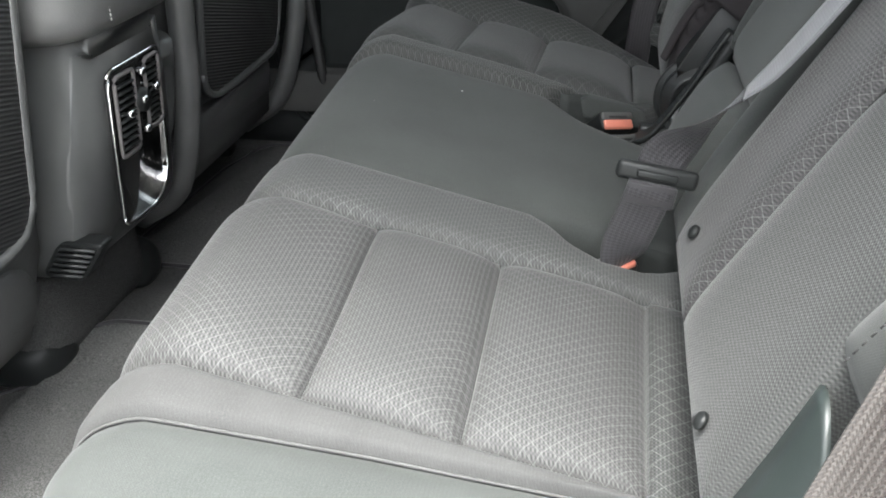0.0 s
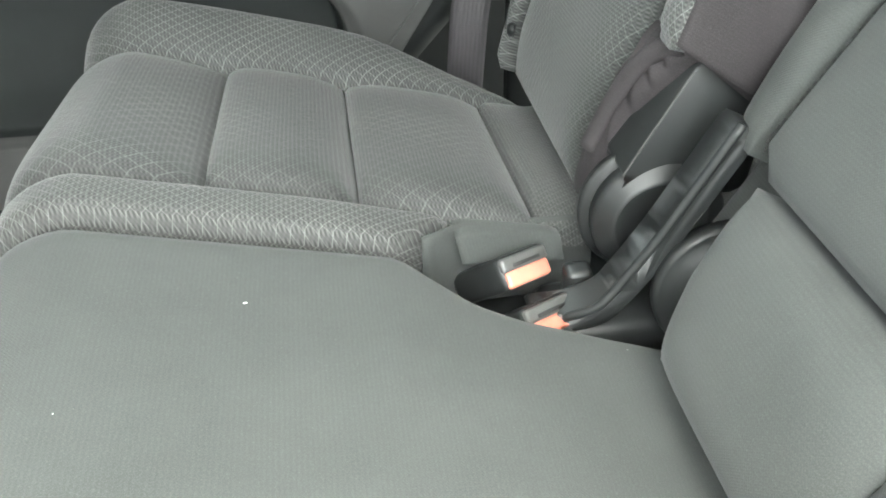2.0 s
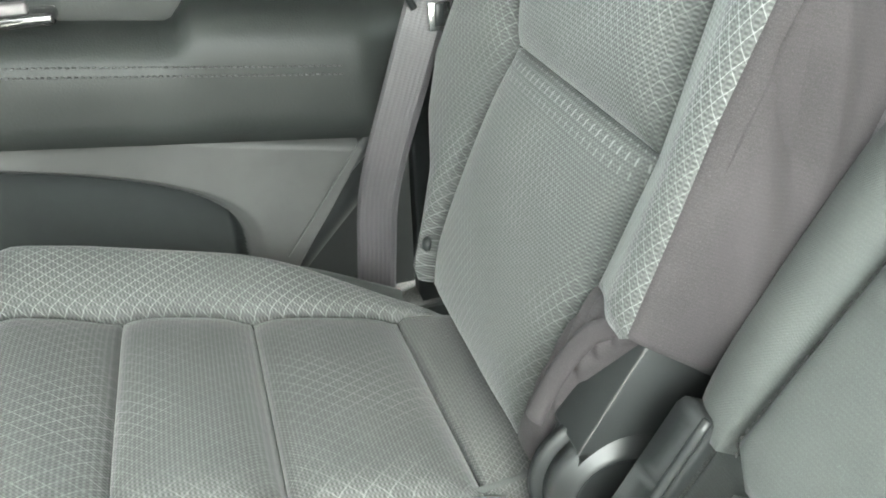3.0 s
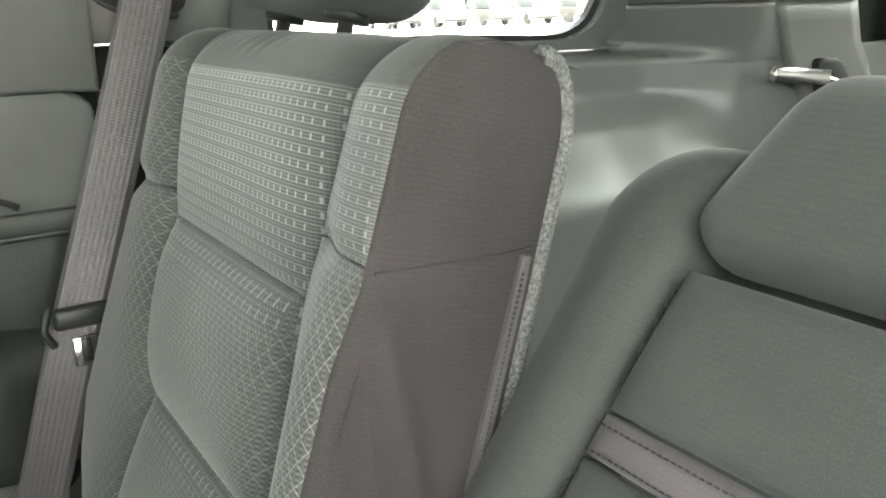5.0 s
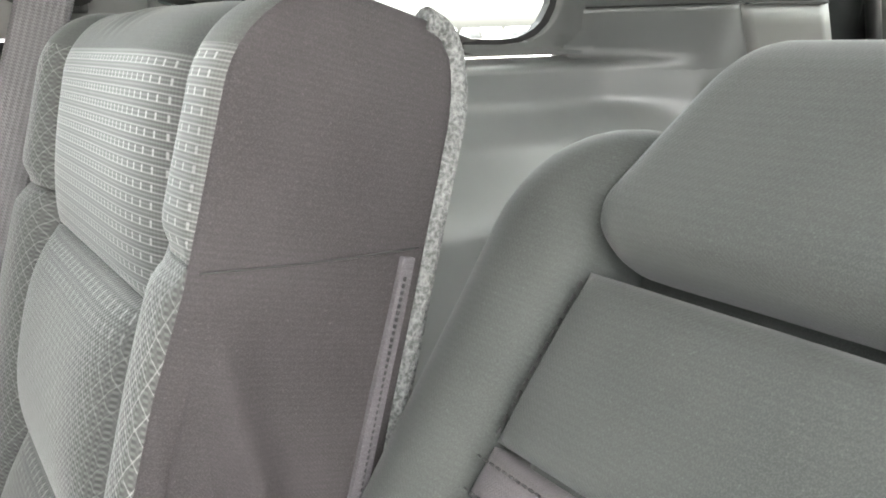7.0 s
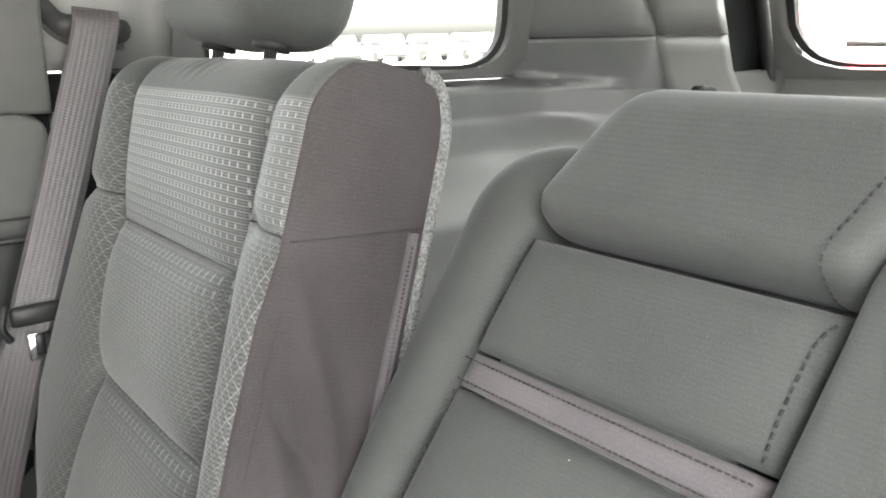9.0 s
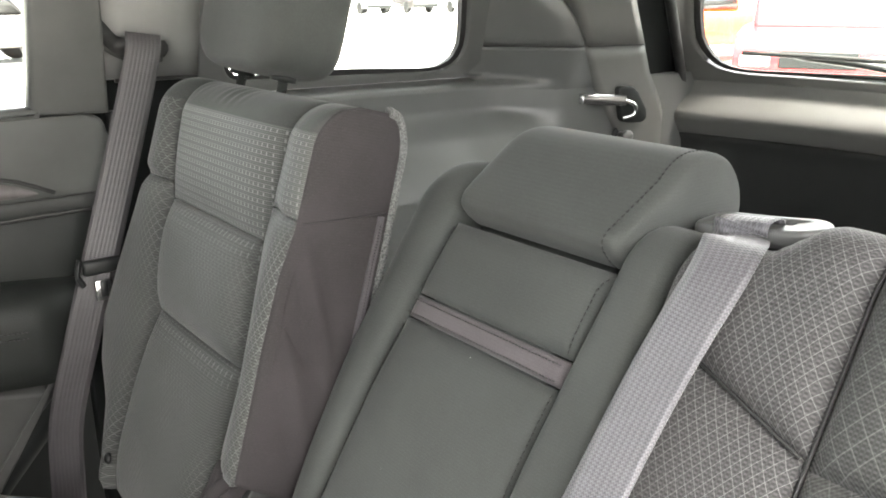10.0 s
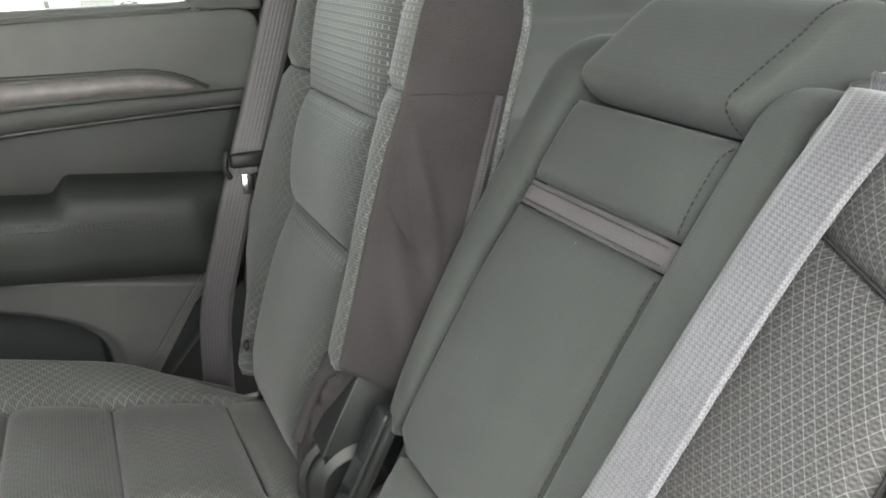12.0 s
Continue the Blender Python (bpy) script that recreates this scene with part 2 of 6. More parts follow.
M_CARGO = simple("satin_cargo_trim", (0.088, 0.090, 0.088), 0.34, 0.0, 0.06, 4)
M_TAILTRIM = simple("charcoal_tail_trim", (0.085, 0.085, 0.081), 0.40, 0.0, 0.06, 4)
M_BLACKTRIM = plastic("satin_black_trim", (0.012, 0.013, 0.013), 0.44, 450, 0.08, 0.35)
M_TRIMGREY = plastic("grey_pillar_trim", (0.165, 0.165, 0.16), 0.45, 400, 0.12, 0.4)
M_GLOSS = simple("gloss_black", (0.01, 0.01, 0.01), 0.08)
M_CHROME = simple("chrome", (0.75, 0.75, 0.76), 0.15, 1.0, 0.05)
M_SILVERTRIM = simple("brushed_dark_silver", (0.095, 0.087, 0.087), 0.58, 0.2, 0.12, 60)
M_CARPET = carpet("black_carpet", (0.055, 0.055, 0.054))
M_MAT = carpet("dark_floor_mat", (0.082, 0.082, 0.080))
M_HEADLINER = plain_fabric("headliner_cloth", (0.24, 0.237, 0.228), 700)
M_LEATHER = leather("black_leather", (0.066, 0.066, 0.065))
M_ORANGE = simple("orange_release_button", (0.50, 0.17, 0.12), 0.4)
M_RUBBER = simple("black_rubber", (0.012, 0.012, 0.012), 0.6)
M_GLASS = pane_glass("window_glass", (0.92, 0.95, 0.93))
M_PAINT = simple("dark_body_paint", (0.02, 0.02, 0.022), 0.2)
M_LIGHTPLASTIC = simple("light_grey_plastic", (0.42, 0.42, 0.40), 0.4)
M_BUCKLEGREY = simple("grey_buckle_plastic", (0.065, 0.065, 0.063), 0.45)
M_GUIDE = simple("pale_satin_plastic", (0.075, 0.076, 0.075), 0.32, 0.0, 0.06, 8)


# ---- building helpers ----
def thing(name, at, label, category, group="", kind=""):
    e = new(name)
    e.location = at
    return tagged(e, label, category, group, kind)


def part(name, bm, mat, parent=None, label="", smooth=True):
    """Links a bmesh, given in world places, as one mesh object under a thing or a part."""
    o = Vector((0, 0, 0))
    p = parent
    while p is not None:
        o += Vector(p.location)
        p = p.parent
    bmesh.ops.translate(bm, verts=bm.verts, vec=-o)
    bmesh.ops.recalc_face_normals(bm, faces=bm.faces)
    me = bpy.data.meshes.new(name)
    bm.to_mesh(me)
    bm.free()
    for f in me.polygons:
        f.use_smooth = smooth
    me.materials.append(mat)
    ob = new(name, me)
    ob.parent = parent
    if label:
        ob["label"] = label
    return ob


def sheet(place, nu, nv, uv=None, skirt=0.02, inward=None):
    """A sheet from place(u, v) with u and v from 0 to 1, with its rim folded inward by skirt metres."""
    bm = bmesh.new()
    lay = bm.loops.layers.uv.new("UVMap")
    g = [[bm.verts.new(place(i / nu, j / nv)) for j in range(nv + 1)] for i in range(nu + 1)]
    at = {}
    for i in range(nu + 1):
        for j in range(nv + 1):
            at[g[i][j]] = uv(i / nu, j / nv) if uv else (i / nu, j / nv)
    for i in range(nu):
        for j in range(nv):
            bm.faces.new((g[i][j], g[i + 1][j], g[i + 1][j + 1], g[i][j + 1]))
    if skirt:
        rim = [g[i][0] for i in range(nu + 1)] + [g[nu][j] for j in range(1, nv + 1)] + \
              [g[i][nv] for i in range(nu - 1, -1, -1)] + [g[0][j] for j in range(nv - 1, 0, -1)]
        low = []
        ends = {g[i][j] for i in range(1, nu) for j in (0, nv)}
        mid = at[g[nu // 2][nv // 2]]
        for w in rim:
            x = bm.verts.new(w.co + Vector(inward) * skirt)
            a, b = at[w]
            side = w in ends
            at[x] = (a, b + math.copysign(skirt, b - mid[1])) if side else (a + math.copysign(skirt, a - mid[0]), b)
            low.append(x)
        for k in range(len(rim)):
            n = (k + 1) % len(rim)
            bm.faces.new((rim[k], rim[n], low[n], low[k]))
    for f in bm.faces:
        for l in f.loops:
            l[lay].uv = at[l.vert]
    return bm


def swell(u, v, p=5.0):
    p, q = p if isinstance(p, tuple) else (p, p)
    return max(0.0, (1 - abs(2 * u - 1) ** p)) ** 0.6 * max(0.0, (1 - abs(2 * v - 1) ** q)) ** 0.6


def pad(base, out, y0, y1, s0, s1, puff, nu=18, nv=18, p=5.0, skirt=0.025, crease=None, groove=None):
    """A stuffed panel on the surface base(y, s), raised along out by puff in the middle. Bounds may be functions of the other one.
    groove (depth, width): its ends run on into the next panel with a shallow sewn groove."""
    f0 = y0 if callable(y0) else (lambda s: y0)
    f1 = y1 if callable(y1) else (lambda s: y1)
    out = Vector(out)

    def where(u, v):
        g = 0.0011                      # half a seam's width
        s = s0 + g + (s1 - s0 - 2 * g) * v
        y = f0(v) + g + (f1(v) - f0(v) - 2 * g) * u
        return y, s

    def place(u, v):
        y, s = where(u, v)
        if groove:
            dip = min(v, 1 - v) * abs(s1 - s0) / groove[1]
            h = (puff - groove[0] * math.exp(-dip * dip)) * swell(u, 0.5, p)
        else:
            h = puff * swell(u, v, p)
        if crease:
            h += crease(y, s)
        return Vector(base(y, s)) + out * h

    def uv(u, v):
        return where(u, v)
    return sheet(place, nu, nv, uv, skirt, -out)


def rbox(c, size, r=0.01, seg=3, m=None):
    """A box with rounded edges, round c, turned by m."""
    bm = bmesh.new()
    bmesh.ops.create_cube(bm, size=1)
    for w in bm.verts:
        w.co = Vector((w.co.x * size[0], w.co.y * size[1], w.co.z * size[2]))
    if r > 0:
        bmesh.ops.bevel(bm, geom=bm.edges[:], offset=min(r, min(size) * 0.49), segments=seg, profile=0.5, affect="EDGES")
    mm = Matrix.Translation(c) @ (m.to_4x4() if m is not None else Matrix.Identity(4))
    bmesh.ops.transform(bm, matrix=mm, verts=bm.verts)
    return bm


def prism(pts, place, d0, d1, r=0.0, seg=2):
    """An outline pts of (a, b), set into space by place(a, b, d), from depth d0 to d1, with its rims rounded by r."""
    bm = bmesh.new()
    lay = bm.loops.layers.uv.new("UVMap")
    lo = [bm.verts.new((a, b, d0)) for a, b in pts]
    hi = [bm.verts.new((a, b, d1)) for a, b in pts]
    bm.faces.new(lo[::-1])
    bm.faces.new(hi)
    for i in range(len(pts)):
        j = (i + 1) % len(pts)
        bm.faces.new((lo[i], lo[j], hi[j], hi[i]))
    if r > 0:
        es = [e for e in bm.edges if abs(e.verts[0].co.z - e.verts[1].co.z) < 1e-7]
        bmesh.ops.bevel(bm, geom=es, offset=r, segments=seg, profile=0.5, affect="EDGES")
    for f in bm.faces:
        for l in f.loops:
            l[lay].uv = (l.vert.co.x, l.vert.co.y)
    for w in bm.verts:
        w.co = Vector(place(*w.co))
    return bm


def rounded(pts, r, n=5):
    """The outline pts with its corners rounded by r (one value or one a corner)."""
    out = []
    k = len(pts)
    for i in range(k):
        a, b, c = Vector(pts[i - 1]), Vector(pts[i]), Vector(pts[(i + 1) % k])
        q = r[i] if isinstance(r, (list, tuple)) else r
        d0, d1 = a - b, c - b
        q = min(q, d0.length * 0.48, d1.length * 0.48)
        if q < 1e-5:
            out.append(tuple(b))
            continue
        p0, p1 = b + d0.normalized() * q, b + d1.normalized() * q
        for j in range(n + 1):
            t = j / n
            out.append(tuple(p0 * (1 - t) ** 2 + b * 2 * t * (1 - t) + p1 * t * t))
    return out


def ring(outer, inner, place, d0, d1):
    """A panel with an opening: outlines with the same number of points, with thickness from d0 to d1."""
    bm = bmesh.new()
    n = len(outer)
    v = [[bm.verts.new(place(a, b, d)) for a, b in loop] for loop, d in ((outer, d0), (inner, d0), (inner, d1), (outer, d1))]
    for i in range(n):
        j = (i + 1) % n
        for a in range(4):
            b = (a + 1) % 4
            bm.faces.new((v[a][i], v[a][j], v[b][j], v[b][i]))
    return bm


def resample(pts, n):
    """n points evenly along the closed outline pts."""
    ps = [Vector((*p, 0)) for p in pts]
    ps.append(ps[0])
    ls = [0.0]
    for a, b in zip(ps, ps[1:]):
        ls.append(ls[-1] + (b - a).length)
    out = []
    k = 0
    for i in range(n):
        d = ls[-1] * i / n
        while ls[k + 1] < d:
            k += 1
        f = (d - ls[k]) / max(ls[k + 1] - ls[k], 1e-9)
        q = ps[k].lerp(ps[k + 1], f)
        out.append((q.x, q.y))
    return out


def spline(pts, n):
    """A smooth line through pts, n points a stretch."""
    P = [Vector(p) for p in pts]
    P = [P[0] * 2 - P[1], *P, P[-1] * 2 - P[-2]]
    out = []
    for i in range(1, len(P) - 2):
        for j in range(n):
            t = j / n
            a, b, c, d = P[i - 1], P[i], P[i + 1], P[i + 2]
            out.append(0.5 * (2 * b + (c - a) * t + (2 * a - 5 * b + 4 * c - d) * t * t + (3 * b - a - 3 * c + d) * t ** 3))
    out.append(P[-2])
    return out


def tube(pts, r, sides=8, n=6, flat=1.0):
    """A round bar of radius r along a smooth line through pts."""
    line = spline(pts, n) if n > 1 else [Vector(p) for p in pts]
    bm = bmesh.new()
    rings = []
    up = Vector((0.123, 0.345, 0.93))
    for i, p in enumerate(line):
        d = (line[min(i + 1, len(line) - 1)] - line[max(i - 1, 0)]).normalized()
        a = d.cross(up).normalized()
        b = d.cross(a)
        rings.append([bm.verts.new(p + (a * math.cos(k * 2 * math.pi / sides) + b * math.sin(k * 2 * math.pi / sides) * flat) * r) for k in range(sides)])
    for p, q in zip(rings, rings[1:]):
        for k in range(sides):
            j = (k + 1) % sides
            bm.faces.new((p[k], p[j], q[j], q[k]))
    bm.faces.new(rings[0])
    bm.faces.new(rings[-1][::-1])
    return bm


def ribbon(pts, sides, width, thick=0.0014, n=10):
    """Webbing along pts; sides give the way across at each of them."""
    line = spline(pts, n)
    side = spline(sides, n)
    bm = bmesh.new()
    lay = bm.loops.layers.uv.new("UVMap")
    rows, at, run = [], {}, 0.0
    for i, p in enumerate(line):
        if i:
            run += (p - line[i - 1]).length
        d = (line[min(i + 1, len(line) - 1)] - line[max(i - 1, 0)]).normalized()
        a = (side[i] - d * side[i].dot(d)).normalized()
        nn = d.cross(a).normalized()
        row = []
        for k in range(7):
            f = k / 6 - 0.5
            for s in (1, -1):
                w = bm.verts.new(p + a * f * width + nn * thick * 0.5 * s * (1 if 0 < k < 6 else 0.5))
                at[w] = (f * width, run)
                row.append(w)
        rows.append(row)
    order = [0, 2, 4, 6, 8, 10, 12, 13, 11, 9, 7, 5, 3, 1]
    for p, q in zip(rows, rows[1:]):
        for k in range(14):
            j = (k + 1) % 14
            bm.faces.new((p[order[k]], p[order[j]], q[order[j]], q[order[k]]))
    for e in (rows[0], rows[-1]):
        bm.faces.new([e[k] for k in order])
    for f in bm.faces:
        for l in f.loops:
            l[lay].uv = at[l.vert]
    return bm


def stitches(line, step=0.006, r=0.0007, share=0.6):
    """A row of short threads along a line of places."""
    bm = bmesh.new()
    P = [Vector(p) for p in line]
    ls = [0.0]
    for a, b in zip(P, P[1:]):
        ls.append(ls[-1] + (b - a).length)

    def at(d):
        for k in range(len(P) - 1):
            if ls[k + 1] >= d:
                return P[k].lerp(P[k + 1], (d - ls[k]) / max(ls[k + 1] - ls[k], 1e-9))
        return P[-1]
    d = 0.0
    while d + step * share < ls[-1]:
        a, b = at(d), at(d + step * share)
        w = (b - a).normalized()
        s = w.cross(Vector((0.3, 0.5, 0.8))).normalized()
        q = w.cross(s)
        lo = [bm.verts.new(a + (s * x + q * y) * r) for x, y in ((1, 0), (0, 1), (-1, 0), (0, -1))]
        hi = [bm.verts.new(b + (s * x + q * y) * r) for x, y in ((1, 0), (0, 1), (-1, 0), (0, -1))]
        for k in range(4):
            j = (k + 1) % 4
            bm.faces.new((lo[k], lo[j], hi[j], hi[k]))
        bm.faces.new(lo[::-1])
        bm.faces.new(hi)
        d += step
    return bm


def pillow(c, half, e, m=None, n=28):
    """A stuffed block: a ball pressed towards a box; e below 1 squares it more."""
    bm = bmesh.new()
    bmesh.ops.create_uvsphere(bm, u_segments=n * 2, v_segments=n, radius=1, calc_uvs=True)
    lay = bm.loops.layers.uv.verify()
    for w in bm.verts:
        q = [math.copysign(abs(x) ** e, x) for x in w.co]
        k = max(abs(x) for x in q)
        w.co = Vector(q)
    for w in bm.verts:
        w.co = Vector([x * h for x, h in zip(w.co, half)])
    for f in bm.faces:
        for l in f.loops:
            l[lay].uv = (l.vert.co.y, l.vert.co.z + l.vert.co.x)
    mm = Matrix.Translation(c) @ (m.to_4x4() if m is not None else Matrix.Identity(4))
    bmesh.ops.transform(bm, matrix=mm, verts=bm.verts)
    return bm


def lathe(profile, c, axis, seg=32):
    """A turned form: profile of (radius, height) along axis from c."""
    q = Vector(axis).normalized().to_track_quat("Z", "Y").to_matrix()
    bm = bmesh.new()
    rings = [[bm.verts.new(Vector(c) + q @ Vector((r * math.cos(k * 2 * math.pi / seg), r * math.sin(k * 2 * math.pi / seg), h))) for k in range(seg)] for r, h in profile]
    for p, s in zip(rings, rings[1:]):
        for k in range(seg):
            j = (k + 1) % seg
            bm.faces.new((p[k], p[j], s[j], s[k]))
    bm.faces.new(rings[0][::-1])
    bm.faces.new(rings[-1])
    return bm


def join(*bms):
    out = bmesh.new()
    for b in bms:
        me = bpy.data.meshes.new("tmp")
        b.to_mesh(me)
        b.free()
        out.from_mesh(me)
        bpy.data.meshes.remove(me)
    return out


def step01(x, a, b):
    t = min(1.0, max(0.0, (x - a) / (b - a)))
    return t * t * (3 - 2 * t)


def curve(x, pts):
    """A broken line through (x, y) pts."""
    if x <= pts[0][0]:
        return pts[0][1]
    for (a, c), (b, d) in zip(pts, pts[1:]):
        if x <= b:
            return c + (d - c) * (x - a) / (b - a)
    return pts[-1][1]


MID = 0.925           # the car's middle line
FLOOR = 0.38          # the carpet's height

# ---- the car's shell ----
def side_y(x, z):
    """The cabin's right flank: it draws in upward and towards the tail."""
    y = curve(x, [(-1.6, 1.64), (0.25, 1.66), (0.8, 1.60), (1.05, 1.53), (1.25, 1.42), (1.4, 1.3)])
    y -= max(0.0, z - 1.2) * 0.32
    if x > 0.3:
        d = 1.2 - z
        shelf = 0.045 * step01(d, 0.0, 0.012) + 0.035 * step01(d, 0.05, 0.10) + 0.065 * step01(d, 0.07, 0.19) + 0.02 * step01(d, 0.2, 0.5)
        y -= shelf * step01(x, 0.3, 0.5)
    if x > 0.87:
        k = step01(x, 0.87, 0.985)
        y = y * (1 - k) + (1.424 - 0.25 * (x - 1.1) - max(0.0, z - 1.2) * 0.32) * k
    return y


def flank(x, z, d):
    return (x, side_y(x, z) + d, z)


def near_flank(x, z, d):
    return (x, 2 * MID - side_y(x, z) - d, z)


def rect(x0, x1, z0, z1):
    return [(x0, z0), (x1, z0), (x1, z1), (x0, z1)]


def window_panel(outer, inner, r, place, d0=0.0, d1=0.03, n=160, steps=1):
    """A flank panel with a round-cornered opening; steps makes it follow the flank's form."""
    c = Vector([(min(p[i] for p in inner) + max(p[i] for p in inner)) / 2 for i in range(2)])
    o, q = resample(outer, n), resample(rounded(inner, r), n)

    def by_turn(pts):
        k = min(range(n), key=lambda i: abs(math.atan2(pts[i][1] - c.y, pts[i][0] - c.x) + 2.5))
        return pts[k:] + pts[:k]
    o, q = by_turn(o), by_turn(q)
    bm = bmesh.new()
    between = [[(a[0] + (b[0] - a[0]) * k / steps, a[1] + (b[1] - a[1]) * k / steps) for a, b in zip(o, q)] for k in range(steps + 1)]
    v = [[bm.verts.new(place(a, b, d0)) for a, b in loop] for loop in between] + [[bm.verts.new(place(a, b, d1)) for a, b in loop] for loop in (q, o)]
    for g, h in zip(v, v[1:] + v[:1]):
        for i in range(n):
            j = (i + 1) % n
            bm.faces.new((g[i], g[j], h[j], h[i]))
    return bm


def reveal(x, z, d):
    """The flank, turned outward round the quarter window's opening."""
    k = math.exp(-max(0.0, min(z - 1.212, 1.3)) / 0.02) if x < 0.85 else 0.0
    return flank(x, z, d - 0.006 * k)


def grid_panel(x0, x1, z0, z1, place, nx, nz, thick=0.03):
    """A plain flank panel that follows the flank's form, with thickness."""
    bm = bmesh.new()
    g = [[[bm.verts.new(place(x0 + (x1 - x0) * i / nx, z0 + (z1 - z0) * j / nz, d)) for j in range(nz + 1)] for i in range(nx + 1)] for d in (0, thick)]
    for k in (0, 1):
        for i in range(nx):
            for j in range(nz):
                bm.faces.new((g[k][i][j], g[k][i + 1][j], g[k][i + 1][j + 1], g[k][i][j + 1]))
    rim = [(i, 0) for i in range(nx)] + [(nx, j) for j in range(nz)] + [(i, nz) for i in range(nx, 0, -1)] + [(0, j) for j in range(nz, 0, -1)]
    for a, b in zip(rim, rim[1:] + rim[:1]):
        bm.faces.new((g[0][a[0]][a[1]], g[0][b[0]][b[1]], g[1][b[0]][b[1]], g[1][a[0]][a[1]]))
    return bm


def structure(name, bm, mat, label, category, smooth=False):
    return tagged(part(name, bm, mat, None, "", smooth), label, category, "", "structure")


def carpet_z(x, y):
    hump = 0.025 * step01(0.16 - abs(y - MID), 0.0, 0.1)
    sill = 0.05 * step01(abs(y - MID), 0.66, 0.72)
    return FLOOR + hump + sill + 0.10 * step01(x, -0.25, -0.1)


structure("floor", sheet(lambda u, v: (-1.9 + 2.3 * u, 0.17 + 1.55 * v, carpet_z(-1.9 + 2.3 * u, 0.17 + 1.55 * v)), 42, 60, None, 0.05, (0, 0, -1)),
          M_CARPET, "black carpeted car floor with a low centre tunnel", "floor", True)
structure("floor_tunnel", rbox((-0.97, MID, 0.47), (0.56, 0.30, 0.17), 0.05, 4), M_CARPET, "black carpeted tunnel under the centre console", "floor", True)
structure("cargo_floor", grid_panel(0.2, 1.36, 0.3, 1.55, lambda a, b, d: (a, b, 0.62 - d), 4, 4), M_CARPET, "black carpeted load floor behind the rear seats", "floor")
structure("ceiling", sheet(lambda u, v: (-1.7 + 2.9 * u, 0.32 + 1.21 * v, 1.66 + 0.06 * (1 - (2 * v - 1) ** 2) - 0.10 * step01(abs(u - 0.45), 0.25, 0.55)), 20, 20, None, 0.02, (0, 0, 1)),
          M_HEADLINER, "pale cloth headliner of the car roof", "ceiling", True)
structure("roof", grid_panel(-1.8, 1.3, 0.22, 1.63, lambda a, b, d: (a, b, 1.76 + d), 2, 2), M_PAINT, "dark painted car roof", "roof")

# right flank: pillar, quarter panel with its window, tail corner
structure("pillar_rear", grid_panel(0.225, 0.37, 1.235, 1.70, lambda a, b, d: flank(a, b, d + 0.003), 4, 10, 0.04), M_TRIMGREY, "grey moulded rear door pillar trim", "pillar trim", True)
structure("pillar_lower", grid_panel(0.16, 0.40, 0.45, 1.232, lambda a, b, d: flank(a, b, d + 0.007), 6, 16, 0.04), M_SILL, "charcoal lower pillar trim behind the rear door", "pillar trim", True)
QOUT = [(0.362, 1.202), (0.93, 1.202), (0.93, 1.26), (0.86, 1.70), (0.362, 1.70)]
QIN = [(0.40, 1.222), (0.845, 1.215), (0.80, 1.50), (0.40, 1.52)]
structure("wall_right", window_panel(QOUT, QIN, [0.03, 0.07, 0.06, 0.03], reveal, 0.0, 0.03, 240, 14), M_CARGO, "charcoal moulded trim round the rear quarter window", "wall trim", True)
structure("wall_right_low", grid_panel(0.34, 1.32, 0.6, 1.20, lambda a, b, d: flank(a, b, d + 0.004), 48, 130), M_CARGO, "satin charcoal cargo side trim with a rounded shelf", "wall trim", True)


def slant(z):
    """How far the tail corner's joints lean forward with height."""
    return -0.6 * (max(z, 1.06) - 1.28)


def bulge(a, b, d):
    """The rounded tail pillar, its lower and forward edges sunk into the flank."""
    k = (a - 0.86) / 0.122
    sunk = 0.012 * (1 - step01(b, 1.165, 1.21)) + 0.008 * (1 - step01(k, 0.0, 0.25))
    return flank(a + slant(b) * step01(k, 0.0, 1.0), b, d + sunk - 0.004 - 0.02 * math.sin(math.pi * k) * step01(b, 1.18, 1.32))


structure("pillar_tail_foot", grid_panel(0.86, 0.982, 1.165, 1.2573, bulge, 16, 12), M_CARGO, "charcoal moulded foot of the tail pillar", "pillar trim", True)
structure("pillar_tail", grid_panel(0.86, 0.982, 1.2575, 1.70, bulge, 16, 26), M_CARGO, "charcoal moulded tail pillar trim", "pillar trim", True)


def corner(x, z, d):
    """The trim panel in the tail corner, a little proud of the flank."""
    return (x, 1.420 - 0.25 * (x - 1.1) - max(0.0, z - 1.2) * 0.32 + 0.02 * step01(x, 1.16, 1.22) + d, z)


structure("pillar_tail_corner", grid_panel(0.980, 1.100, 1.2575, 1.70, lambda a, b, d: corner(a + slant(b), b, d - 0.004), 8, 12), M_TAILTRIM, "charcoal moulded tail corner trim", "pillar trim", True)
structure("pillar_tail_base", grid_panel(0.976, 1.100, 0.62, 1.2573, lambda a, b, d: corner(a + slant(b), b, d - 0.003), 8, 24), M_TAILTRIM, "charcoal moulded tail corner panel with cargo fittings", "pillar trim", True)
structure("pillar_tail_joint", join(tube([bulge(0.87 + 0.0112 * k, 1.2574, -0.0002) for k in range(11)], 0.0011, 6, 2), tube([corner(0.981 + 0.0119 * k + slant(1.257), 1.2574, -0.0042) for k in range(11)], 0.0011, 6, 2)), M_RUBBER, "dark joint across the tail pillar trim", "pillar trim", True)
structure("pillar_tail_recess", grid_panel(1.085, 1.195, 0.62, 1.70, lambda a, b, d: corner(a + slant(b), b, d + 0.012), 6, 20), M_SILL, "black recess between corner trim and tailgate", "pillar trim", True)
